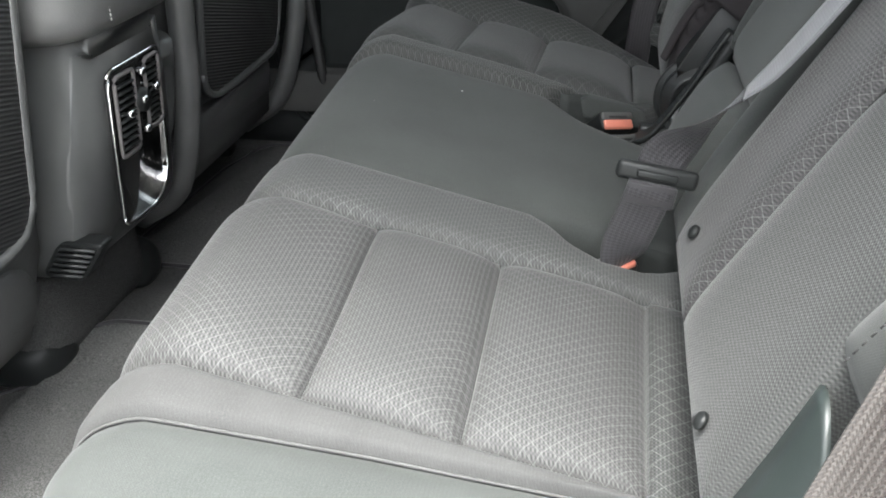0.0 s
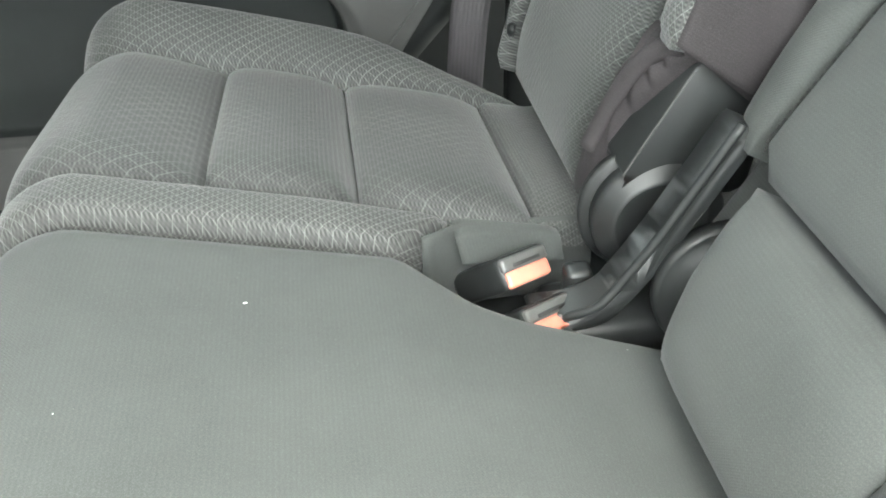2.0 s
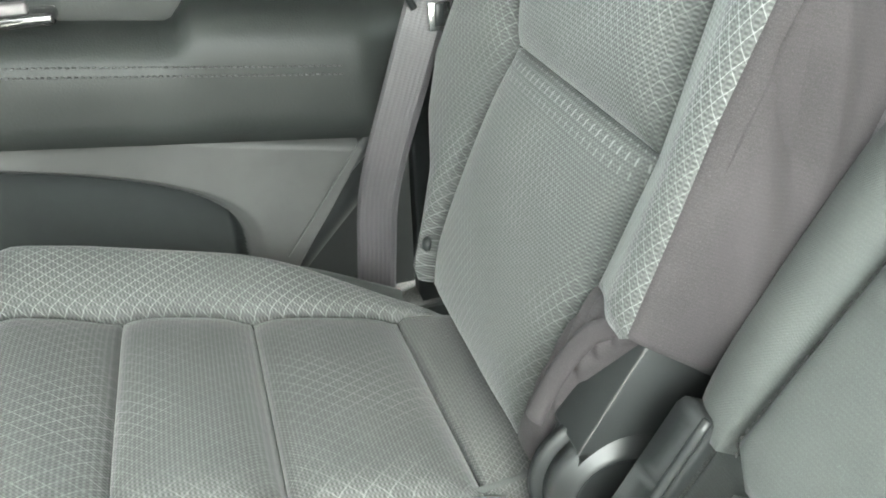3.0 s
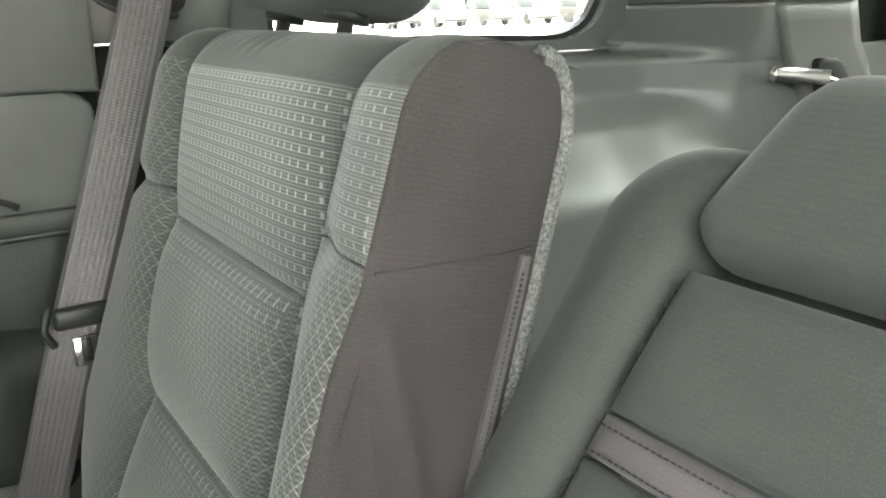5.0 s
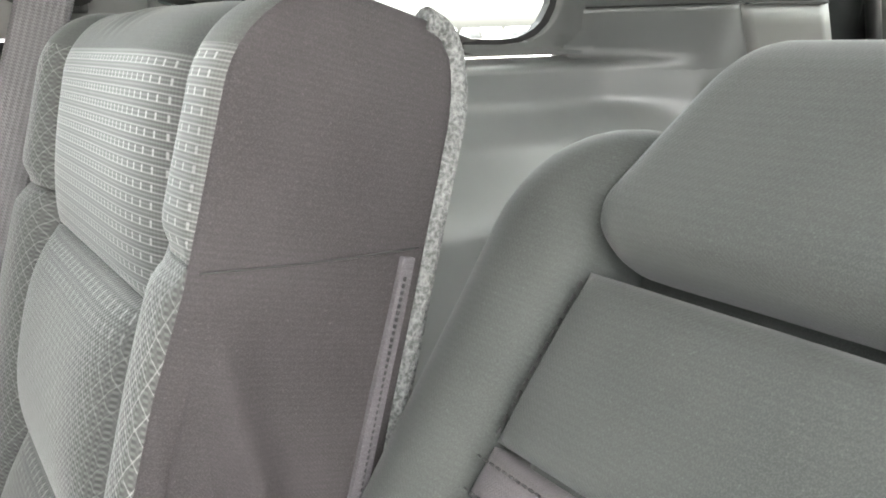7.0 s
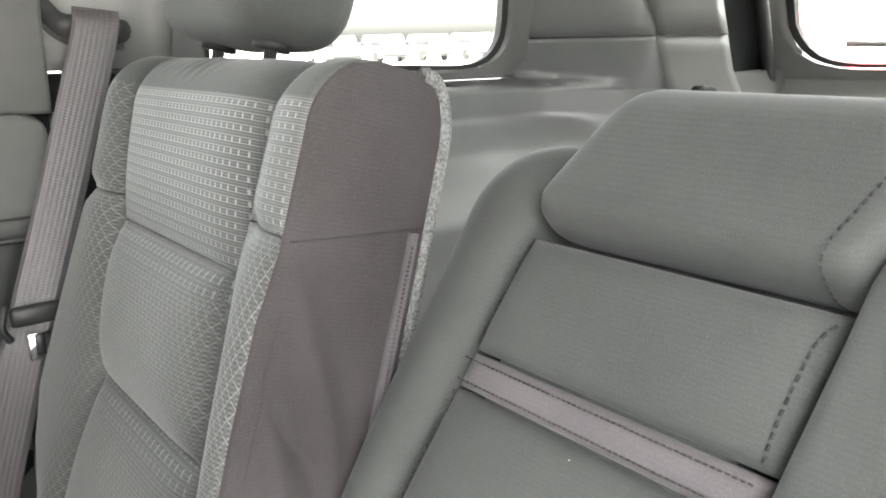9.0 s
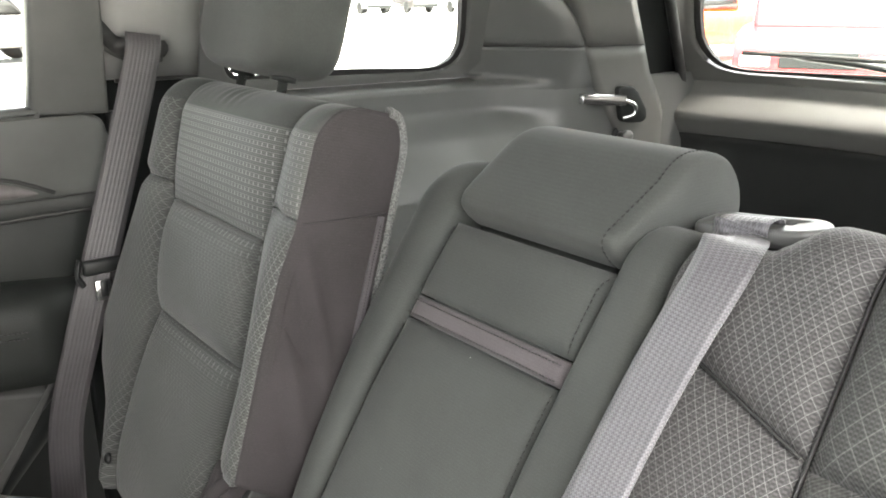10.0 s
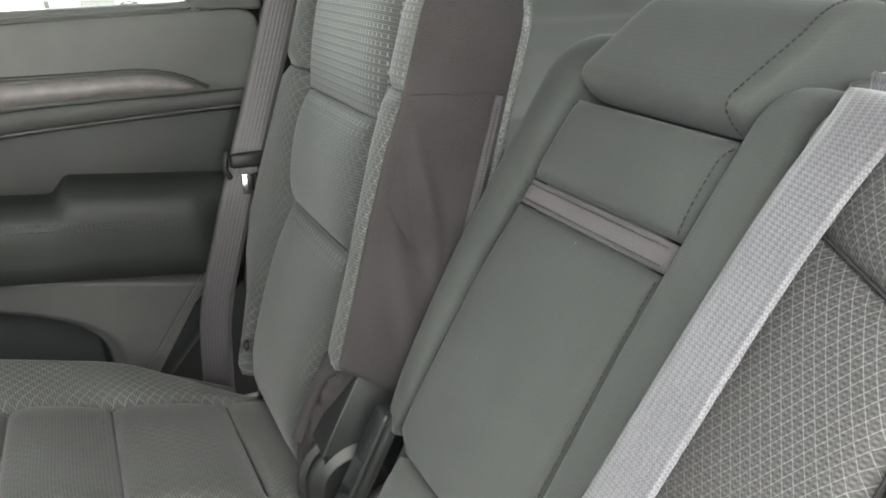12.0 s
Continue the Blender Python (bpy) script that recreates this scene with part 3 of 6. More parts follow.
structure("pillar_tail_seal", tube([corner(1.178 + slant(z), z, 0.004) for z in (0.65, 0.9, 1.15, 1.3, 1.5, 1.68)], 0.010, 8), M_RUBBER, "black rubber tailgate seal", "seal", True)


def window_thing(name, outline, r, place, label, seal=0.012, d=0.02):
    """A fixed pane with a dark rubber rim."""
    e = thing(name, place(outline[0][0], outline[0][1], d), label, "window", "", "structure")
    pts = rounded(outline, r)
    g = part("pane", prism(pts, place, d, d + 0.004), M_GLASS, e, "clear glass pane", False)
    g.visible_shadow = False
    n = 120
    c = Vector((sum(p[0] for p in pts) / len(pts), sum(p[1] for p in pts) / len(pts)))
    o = resample(pts, n)
    i = [tuple(c + (Vector(p) - c) * (1 - seal / max((Vector(p) - c).length, 0.01))) for p in o]
    part("window_seal", ring(o, i, place, d - 0.014, d - 0.002), M_RUBBER, e, "black rubber seal", False)
    return e


window_thing("window_quarter", [(0.398, 1.22), (0.847, 1.213), (0.802, 1.502), (0.398, 1.522)], [0.03, 0.07, 0.06, 0.03], flank,
             "fixed rear quarter window with a black rubber rim")


# tailgate with its window
def tail(y, z, d):
    return (1.31 + 0.02 * step01(z, 0.9, 1.15) - 0.42 * max(0.0, z - 1.16) - 0.10 * ((y - MID) / 0.6) ** 2 + d, y, z)


TOUT = rect(0.38, 1.47, 1.185, 1.72)
TIN = [(0.46, 1.20), (1.39, 1.20), (1.33, 1.55), (0.52, 1.55)]
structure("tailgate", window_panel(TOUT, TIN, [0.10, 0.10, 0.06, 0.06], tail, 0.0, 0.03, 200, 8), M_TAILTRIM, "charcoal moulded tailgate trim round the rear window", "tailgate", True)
def sill(a, b, d):
    """The lower tailgate lining: a rounded ledge under the glass, then set back."""
    w = 1 - step01(abs(a - MID), 0.46, 0.56)
    return tail(a, b, d + 0.004 - (0.060 * step01(1.195 - b, 0.0, 0.085) - 0.034 * step01(1.135 - b, 0.0, 0.08)) * w)


# one lining in two tones: ledge lighter as lit, panel below black as shaded
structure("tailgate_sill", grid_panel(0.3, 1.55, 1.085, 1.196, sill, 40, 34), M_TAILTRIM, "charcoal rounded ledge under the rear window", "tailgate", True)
structure("tailgate_lower", grid_panel(0.3, 1.55, 0.55, 1.084, sill, 40, 40), M_BLACKTRIM, "lower tailgate trim, toned black for the shade under the ledge", "tailgate", True)
window_thing("window_tail", [(0.462, 1.203), (1.388, 1.203), (1.328, 1.548), (0.522, 1.548)], [0.10, 0.10, 0.06, 0.06], tail, "rear window of the tailgate")
wiper = thing("rear_wiper", tail(1.1, 1.22, 0.05), "black rear wiper resting across the tailgate glass", "wiper")
part("wiper_arm", tube([tail(0.93, 1.17, 0.05), tail(1.05, 1.215, 0.055), tail(1.22, 1.235, 0.05)], 0.006, 8), M_BLACK, wiper)
part("wiper_blade", tube([tail(0.98, 1.232, 0.04), tail(1.15, 1.236, 0.04), tail(1.31, 1.238, 0.04)], 0.005, 6), M_RUBBER, wiper)

# near flank: plain trim round the open door
structure("wall_left", window_panel(rect(0.362, 0.96, 1.18, 1.70), QIN, [0.03, 0.07, 0.06, 0.03], near_flank), M_TRIMGREY, "grey moulded trim round the other quarter window", "wall trim")
structure("wall_left_low", grid_panel(0.34, 1.32, 0.6, 1.20, lambda a, b, d: near_flank(a, b, d + 0.004), 20, 16), M_TRIM, "charcoal moulded cargo side trim", "wall trim", True)
structure("wall_left_pillar", grid_panel(0.24, 0.36, 0.45, 1.62, near_flank, 4, 14, 0.04), M_TRIM, "charcoal pillar trim beside the open door", "pillar trim", True)
structure("wall_left_tail", grid_panel(0.95, 1.32, 1.17, 1.70, lambda a, b, d: near_flank(a, b, d + 0.004), 10, 10), M_TRIM, "charcoal moulded tail pillar trim", "pillar trim", True)
structure("pillar_middle", grid_panel(-0.84, -0.72, 0.42, 1.62, near_flank, 3, 10, 0.05), M_TRIM, "charcoal middle pillar beside the open door", "pillar trim")
PILLAR = [(-0.90, 0.40), (-0.25, 0.40), (-0.25, 0.452), (-0.46, 0.470), (-0.525, 0.508), (-0.558, 0.56), (-0.570, 0.64), (-0.58, 0.8), (-0.59, 1.0), (-0.62, 1.2), (-0.90, 1.2)]
structure("pillar_middle_right", prism(rounded(PILLAR, 0.03), lambda a, b, d: (a, 1.628 + d, b), 0.0, 0.06, 0.008, 3), M_SILL, "charcoal middle pillar trim sweeping into the door sill", "pillar trim", True)
structure("sill_ridge", tube([(-0.662, 1.626, 0.80), (-0.657, 1.624, 0.66), (-0.648, 1.622, 0.585), (-0.633, 1.62, 0.515), (-0.605, 1.62, 0.480), (-0.545, 1.62, 0.464), (-0.40, 1.62, 0.448), (-0.25, 1.622, 0.445)], 0.009, 10), M_SILL, "raised rib along the sill trim", "door sill", True)
structure("door_weatherstrip", tube([(-0.580, 1.634, 0.9), (-0.576, 1.63, 0.72), (-0.568, 1.628, 0.643), (-0.560, 1.626, 0.560), (-0.532, 1.626, 0.512), (-0.47, 1.628, 0.476), (-0.3, 1.63, 0.458)], 0.011, 10), M_RUBBER, "black rubber weatherstrip round the door opening", "seal", True)
structure("door_front_right", grid_panel(-1.8, -0.905, 0.42, 1.18, flank, 3, 6, 0.06), M_DOOR, "charcoal front door lining on the far side", "door")
# near front door is out of view; added to cut low light from outside
structure("door_front_left", grid_panel(-1.8, -0.85, 0.42, 1.18, near_flank, 3, 6, 0.06), M_DOOR, "unseen front door lining on the near side, added to block low light", "door")
# open door out of view, added to hold back light from the front left
opened = thing("door_rear_left", (-0.80, 0.13, 0.42), "unseen rear door standing wide open, its lining towards the cabin, added to block light", "car door", "", "structure")


def ajar(a, z, d):
    """The open door: a along it from the hinge, d through it."""
    c, n = math.cos(radians(-68)), math.sin(radians(-68))
    return (-0.80 + a * c + d * n, 0.13 + a * n - d * c, z)


part("lower_panel", prism(rounded([(0.0, 0.40), (0.80, 0.40), (1.00, 0.75), (1.02, 1.18), (0.0, 1.20)], 0.04), ajar, 0.0, 0.10, 0.02, 3), M_DOOR, opened)
part("window_frame", tube([ajar(0.02, 1.19, 0.05), ajar(0.06, 1.50, 0.08), ajar(0.20, 1.60, 0.10), ajar(0.75, 1.60, 0.10), ajar(0.96, 1.45, 0.08), ajar(1.0, 1.19, 0.05)], 0.022, 10), M_TRIM, opened)
part("pane", prism([(0.03, 1.18), (0.99, 1.18), (0.94, 1.45), (0.75, 1.59), (0.20, 1.59), (0.07, 1.5)], ajar, 0.06, 0.064), M_GLASS, opened, "clear side window glass", False).visible_shadow = False
structure("sill_left", rbox((-0.25, 0.17, 0.40), (1.15, 0.08, 0.10), 0.02), M_BLACK, "black plastic sill under the open door", "door sill")
structure("sill_right", rbox((-0.35, 1.685, 0.42), (1.3, 0.10, 0.10), 0.02), M_BLACK, "black plastic door sill", "door sill")
structure("dashboard", rbox((-1.85, MID, 0.8), (0.2, 1.4, 0.75), 0.08, 4), M_TRIM, "dark dashboard across the front of the cabin", "dashboard")


# ---- right rear door ----
def dy(z):
    """The door lining's face: it leans in a little towards the window sill."""
    return 1.67 - 0.02 * step01(z, 0.8, 1.15)


door = thing("door_rear_right", (-0.2, 1.68, 0.6), "closed charcoal rear door with padded armrest and dark silver strip", "car door", "", "structure")


def face(x, z, d):
    return (x, dy(z) - d, z)


REAR_EDGE = [(0.22, 1.19), (0.215, 1.05), (0.16, 0.93), (0.095, 0.81), (0.02, 0.73), (-0.05, 0.66), (-0.16, 0.58)]
part("upper_panel", prism(rounded([(-0.78, 1.08), (0.212, 1.082), (0.215, 1.192), (-0.78, 1.196)], [0.0, 0.02, 0.03, 0.0]), face, -0.02, 0.028, 0.008, 3), M_DOOR, door)
part("sill_top", prism([(-0.78, 1.192), (0.13, 1.188), (0.13, 1.206), (-0.78, 1.212)], face, -0.012, 0.026, 0.010, 4), M_DOOR, door, "soft window sill")
part("window_corner_panel", prism([(0.118, 1.195), (0.222, 1.19), (0.205, 1.60), (0.135, 1.60)], lambda a, b, d: (a, dy(b) - d - 0.3 * max(0, b - 1.2), b), -0.02, 0.022, 0.006), M_DOOR, door)
part("window_frame", tube([(-0.76, 1.655, 1.20), (-0.74, 1.57, 1.50), (-0.66, 1.54, 1.58), (-0.2, 1.535, 1.60), (0.14, 1.545, 1.585), (0.2, 1.56, 1.55)], 0.022, 10), M_TRIM, door)
g = part("pane", prism([(-0.76, 1.17), (0.128, 1.17), (0.145, 1.60), (-0.70, 1.60)], lambda a, b, d: (a, 1.686 + d - 0.32 * max(0, b - 1.18), b), 0.0, 0.004), M_GLASS, door, "clear side window glass", False)
g.visible_shadow = False


# silver strip that tapers to a point
def strip_top(x):
    return 1.126 - 0.010 * step01(x, -0.4, 0.05) - 0.034 * max(0.0, (x - 0.02) / 0.115) ** 2.2


def strip_low(x):
    return 1.084 - 0.010 * step01(-x, 0.0, 0.5) - 0.002 * step01(x, 0.0, 0.12)


def strip(u, v):
    x = -0.78 + 0.914 * u
    z = strip_low(x) + max(0.001, strip_top(x) - strip_low(x)) * v
    return (x, dy(z) - 0.022 - 0.014 * math.sin(math.pi * v) ** 0.7 * (1 - 0.7 * step01(u, 0.9, 1.0)), z)


part("trim_strip", sheet(strip, 60, 10, None, 0.012, (0, 1, 0)), M_SILVERTRIM, door, "dark brushed silver trim strip")
part("strip_groove", tube([(x, dy(1.12) - 0.027, strip_top(x) + 0.0030) for x in [-0.78 + 0.0456 * k for k in range(21)]], 0.0034, 6, 2), M_RUBBER, door)


def ridge_z(x):
    return 1.052 + 0.012 * step01(x, -0.4, 0.2) - 0.03 * step01(-x, 0.1, 0.6)


def ridge(u, v):
    x = -0.78 + 0.985 * u
    hi, lo = strip_low(x) - 0.002, ridge_z(x) - 0.008
    z = lo + (hi - lo) * v
    return (x, dy(z) - 0.016 - 0.006 * math.sin(math.pi * v) ** 0.5, z)


part("ridge", sheet(ridge, 40, 10, None, 0.015, (0, 1, 0)), M_RIDGE, door)
part("strip_shadow_gap", tube([(x, dy(1.08) - 0.021, strip_low(x) - 0.001) for x in [-0.78 + 0.0493 * k for k in range(21)]], 0.0030, 6, 2), M_RUBBER, door)
part("ridge_seam", tube([(-0.78 + 0.0985 * k, 1.640, ridge_z(-0.78 + 0.0985 * k) - 0.010) for k in range(11)], 0.0036, 6, 2), M_RUBBER, door, "black joint under the ridge")


def arm_z(x):
    """Height of the armrest's upper edge."""
    return 0.915 - 0.13 * (x - 0.15) * 0.9


part("insert_panel", sheet(lambda u, v: (-0.78 + 0.985 * u - 0.06 * (1 - v) * step01(u, 0.9, 1.0), 1.658 - 0.012 * math.sin(math.pi * v), 0.90 + (ridge_z(-0.78 + 0.985 * u) - 0.90) * v), 24, 12, None, 0.02, (0, 1, 0)), M_DOORDARK, door)


def arm_top(x):
    """The armrest's flat top: it steps up behind the grip."""
    return arm_z(x) + 0.012 + 0.028 * step01(x, -0.105, -0.075)


def arm_face(x, z):
    """How far into the cabin the armrest's rounded front reaches at height z."""
    lo = arm_z(x) - 0.101
    k = min(1.0, max(0.0, (z - lo) / (arm_top(x) - lo)))
    return 1.662 - 0.082 * (1 - k ** 6) ** 0.4 * (0.93 + 0.07 * k) * (1 - 0.4 * step01(x, 0.08, 0.15))


def arm(u, v):
    """The padded armrest: a rounded block swelling out of the door."""
    x = -0.78 + 0.93 * u
    lo = arm_z(x) - 0.101
    k = math.sin(v * math.pi / 2) ** 0.5
    z = lo + (arm_top(x) - lo) * k
    return (x, arm_face(x, z), z)


part("armrest", sheet(arm, 120, 30, None, 0.02, (0, 1, 0)), M_DOORDARK, door, "padded dark vinyl armrest")
for off in (0.0, 0.009):
    line = [(x, arm_face(x, arm_z(x) - 0.018 - off) - 0.0006, arm_z(x) - 0.018 - off) for x in [-0.78 + 0.0465 * i for i in range(20)]]
    part("stitch_row", stitches(line, 0.006, 0.0010), M_THREAD, door, "grey stitch row")
# shade behind the grip, drawn as a black tube
part("grip_shadow", tube([(x, 1.652, arm_top(x) + 0.001) for x in [-0.78 + 0.0155 * i for i in range(61)]], 0.004, 6, 2), M_RUBBER, door, "black line drawn as the shade along the armrest's top")
sw = part("switch_plate", rbox((-0.235, 1.592, 0.988), (0.075, 0.035, 0.012), 0.004), M_GLOSS, door, "gloss black switch plate")
part("window_switch", rbox((-0.235, 1.590, 0.997), (0.030, 0.016, 0.012), 0.003), M_SILVERTRIM, sw, "dark silver window switch")


# near-black tone that carries the shade inside the map pocket
M_POCKET_SHADE = plastic("pocket_shade_plastic", (0.016, 0.018, 0.0175), 0.7, 300, 0.12, 0.1)


def ledge_z(x):
    return 0.81 - 0.22 * (x - 0.10) if x > -0.3 else 0.898 - 0.1 * (x + 0.3)


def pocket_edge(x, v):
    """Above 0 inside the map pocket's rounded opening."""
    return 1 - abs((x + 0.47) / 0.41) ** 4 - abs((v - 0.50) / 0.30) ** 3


def lower(u, v):
    """Lower door lining, dished towards its long map pocket."""
    x1 = curve(v, [(0, -0.13), (0.3, -0.03), (0.65, 0.04), (1, 0.105)])
    x = -0.78 + (x1 + 0.78) * u
    z = 0.50 + (ledge_z(x) - 0.50) * v
    e = pocket_edge(x, v)
    rim = 0.010 * step01(e, -0.22, 0.0) + step01(e, 0.0, 0.14) * (0.020 + 0.085 * step01(v, 0.30, 0.78))
    return (x, 1.655 - 0.022 * step01(v, 1.0, 0.9) + rim - 0.03 * step01(0.3 - v, 0, 0.3) * step01(0.1 - x, 0, 0.2), z)


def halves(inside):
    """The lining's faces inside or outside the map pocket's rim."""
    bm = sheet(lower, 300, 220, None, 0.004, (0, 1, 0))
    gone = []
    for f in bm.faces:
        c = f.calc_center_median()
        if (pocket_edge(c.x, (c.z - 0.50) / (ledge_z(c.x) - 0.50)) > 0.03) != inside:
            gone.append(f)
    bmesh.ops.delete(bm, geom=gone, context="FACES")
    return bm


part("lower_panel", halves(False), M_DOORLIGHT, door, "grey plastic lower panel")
part("map_pocket", halves(True), M_POCKET_SHADE, door, "map pocket, its inside coloured dark for shade")
part("seal_lip", tube([(0.092, 1.612, 0.822), (0.062, 1.612, 0.780), (0.034, 1.612, 0.742), (0.008, 1.612, 0.706), (-0.018, 1.612, 0.672)], 0.0011, 6, 3), M_DOORLIGHT, door, "pale edge of the door seal")
part("dark_band", sheet(lambda u, v: (-0.78 + 0.90 * u, 1.660 - 0.010 * v, ledge_z(-0.78 + 0.90 * u) + 0.004 + (arm_z(-0.78 + 0.90 * u) - 0.07 - ledge_z(-0.78 + 0.90 * u)) * v), 24, 4, None, 0.01, (0, 1, 0)), M_DOORDARK, door)
part("door_seal", tube([(x + 0.012, 1.645, z) for x, z in REAR_EDGE], 0.011, 10), M_RUBBER, door, "black rubber door seal")
pin = thing("lock_pin", (0.045, 1.664, 1.205), "small chrome lock pin standing in the window sill", "lock pin")
part("collar", lathe([(0.013, 0), (0.013, 0.003), (0.008, 0.006)], (0.045, 1.664, 1.206), (0, 0, 1), 20), M_CHROME, pin)
part("pin", lathe([(0.0035, 0), (0.0035, 0.030), (0.0048, 0.034), (0.0045, 0.040), (0.002, 0.042)], (0.045, 1.664, 1.209), (0, 0, 1), 16), M_CHROME, pin)
structure("door_gap", grid_panel(-1.0, 0.30, 0.10, 1.17, lambda a, b, d: (a, 1.80 + d, b), 2, 2), M_SILL, "black body metal behind the door's lining", "car body")
structure("wheel_arch", sheet(lambda u, v: (-0.20 + 0.42 * u, 1.715 - 0.03 * v, 0.46 + 0.52 * u ** 0.8 - 0.14 * v), 16, 8, None, 0.03, (0, 0.5, -0.8)), M_SILL, "black plastic wheel arch trim beside the seat", "wheel arch", True)

# ---- rear cushions ----
def crown(y):
    return curve(y, [(0.235, -0.22), (0.25, -0.13), (0.30, -0.068), (0.36, -0.045), (0.45, -0.028), (0.69, 0.0), (1.154, 0.034), (1.445, 0.006), (1.50, -0.002), (1.535, -0.012), (1.555, -0.04), (1.567, -0.09), (1.575, -0.18)])


def seat(y, x):
    """The cushions' upper face, rolled down along the front."""
    p = roll(y, x)
    return (p[0] - 0.016 * step01(0.52 - y, 0.0, 0.16) * step01(y, 0.25, 0.38) * min(1.0, max(0.0, -x / 0.27)), p[1], p[2])


def roll(y, x):
    rim = step01(y, 1.445, 1.515) * step01(0.10 - x, -0.03, 0.15)
    z = 0.695 - 0.245 * (x + 0.057) + crown(y) + 0.030 * rim
    d = -0.27 - x
    if d > 0:
        r = 0.075
        a = min(d / r, 2.2)
        if a < math.pi / 2:
            return (-0.27 - r * math.sin(a), y, z - 0.245 * 0 + 0.245 * (x + 0.27) - r * (1 - math.cos(a)))
        return (-0.345, y, z + 0.245 * (x + 0.27) - r - (a - math.pi / 2) * r)
    return (x, y, z)


FRONT = -0.27 - 0.075 * 2.2
UP = (-0.2, 0, 1)


def shaped(pts):
    """A bound that runs along (place, value) pts of the pad's length."""
    return lambda s: curve(s, pts)


def along(lo, hi, pts):
    return lambda v: curve(lo + (hi - lo) * v, pts)


def cushion(e, y0, y1, xs, mats, puff):
    for (a, b), mat in zip(zip(xs, xs[1:]), mats):
        part("insert_panel", pad(seat, UP, y0, y1, a, b, puff, 30, 36, (7, 3.4)), mat, e)


wide = thing("rear_seat_cushion", (-0.1, 0.7, 0.55), "wide grey rear seat cushion with diamond-patterned and plain fabric", "car seat", "rear cushions")
XS = [FRONT, -0.182, -0.058, 0.088]
cushion(wide, 0.45, 0.69, XS, (M_DIA, M_DIA, M_DIA), 0.024)
part("rear_strip", pad(seat, UP, 0.40, 0.70, 0.0855, 0.165, 0.016, 20, 14), M_DIA_SOFT, wide)
PIPE = [(FRONT, 0.39), (-0.3, 0.395), (-0.12, 0.42), (0.08, 0.442), (0.165, 0.446)]
part("outer_bolster", pad(seat, UP, along(FRONT, 0.165, PIPE), 0.45, FRONT, 0.165, 0.014, 14, 40), M_WEAVE, wide)
part("side_skirt", pad(seat, (0, -0.5, 0.6), 0.236, along(FRONT, 0.16, PIPE), FRONT, 0.16, 0.012, 18, 40), M_PLAIN, wide)
part("bolster_piping", tube([Vector(seat(curve(FRONT + (0.16 - FRONT) * k / 30, PIPE), FRONT + (0.16 - FRONT) * k / 30)) + Vector((0, 0, 0.002)) for k in range(31)], 0.0012, 6, 2), M_PIPING, wide, "pale piping along the bolster")
NOTCH = [(FRONT, 0.786), (-0.035, 0.786), (-0.01, 0.772), (0.01, 0.748), (0.045, 0.730), (0.085, 0.733), (0.105, 0.745), (0.165, 0.80)]
part("inner_bolster", pad(seat, UP, 0.69, along(FRONT, 0.165, NOTCH), FRONT, 0.165, 0.017, 16, 60), M_DIA_BOLSTER, wide)
MIDFAR = [(FRONT, 1.104), (-0.05, 1.104), (-0.03, 1.085), (0.0, 1.058), (0.03, 1.045), (0.09, 1.032), (0.165, 1.02)]
part("middle_panel", pad(seat, UP, along(FRONT, 0.165, [(FRONT, 0.787), (-0.03, 0.787), (0.0, 0.797), (0.165, 0.80)]), along(FRONT, 0.165, MIDFAR), FRONT, 0.165, 0.013, 40, 60, 9), M_PLAIN, wide, "plain grey middle panel")
part("buckle_pocket", sheet(lambda u, v: (-0.03 + 0.14 * u, 0.725 + 0.09 * v, 0.645 - 0.25 * 0.14 * u - 0.02 * math.sin(math.pi * v)), 8, 8, None, 0.03, (0, 0, -1)), M_PLAIN, wide)
part("pocket_wall", sheet(lambda u, v: (-0.03 + 0.15 * u, 0.799, seat(0.80, -0.03 + 0.15 * u)[2] - 0.002 - 0.05 * v), 8, 4, None, 0.004, (0, 1, 0)), M_PLAIN, wide)
part("seat_base", rbox((-0.08, 0.67, 0.50), (0.44, 0.80, 0.22), 0.03), M_BLACK, wide)

far = thing("rear_seat_cushion", (-0.1, 1.3, 0.55), "single grey rear seat cushion with patterned bolsters, beside the door", "car seat", "rear cushions")
cushion(far, 1.156, 1.44, [FRONT, -0.192, -0.075, 0.072], (M_DIA_SOFT, M_DIA_SOFT, M_DIA_SOFT), 0.026)
part("rear_strip", pad(seat, UP, along(0.072, 0.165, [(0.072, 1.165), (0.165, 1.19)]), 1.46, 0.072, 0.165, 0.014, 24, 12), M_DIA_FINE, far)
FARIN = [(FRONT, 1.108), (-0.045, 1.108), (-0.02, 1.14), (0.0, 1.150), (0.165, 1.150)]
part("inner_bolster", pad(seat, UP, along(FRONT, -0.005, FARIN), 1.156, FRONT, -0.005, 0.018, 12, 50), M_DIA_FINE, far)
part("bolster_end", pad(seat, UP, along(-0.005, 0.1, [(-0.005, 1.132), (0.1, 1.15)]), 1.165, -0.003, 0.09, 0.004, 8, 12), M_PLAIN, far)
part("outer_bolster", pad(seat, UP, 1.44, along(FRONT, 0.165, [(FRONT, 1.525), (-0.2, 1.538), (-0.05, 1.525), (0.08, 1.492), (0.165, 1.460)]), FRONT, 0.13, 0.030, 16, 46, 3), M_DIA_BACK, far)
part("side_skirt", pad(seat, (0, 0.6, 0.5), 1.53, 1.568, FRONT, 0.1, 0.008, 8, 30), M_PLAIN, far)
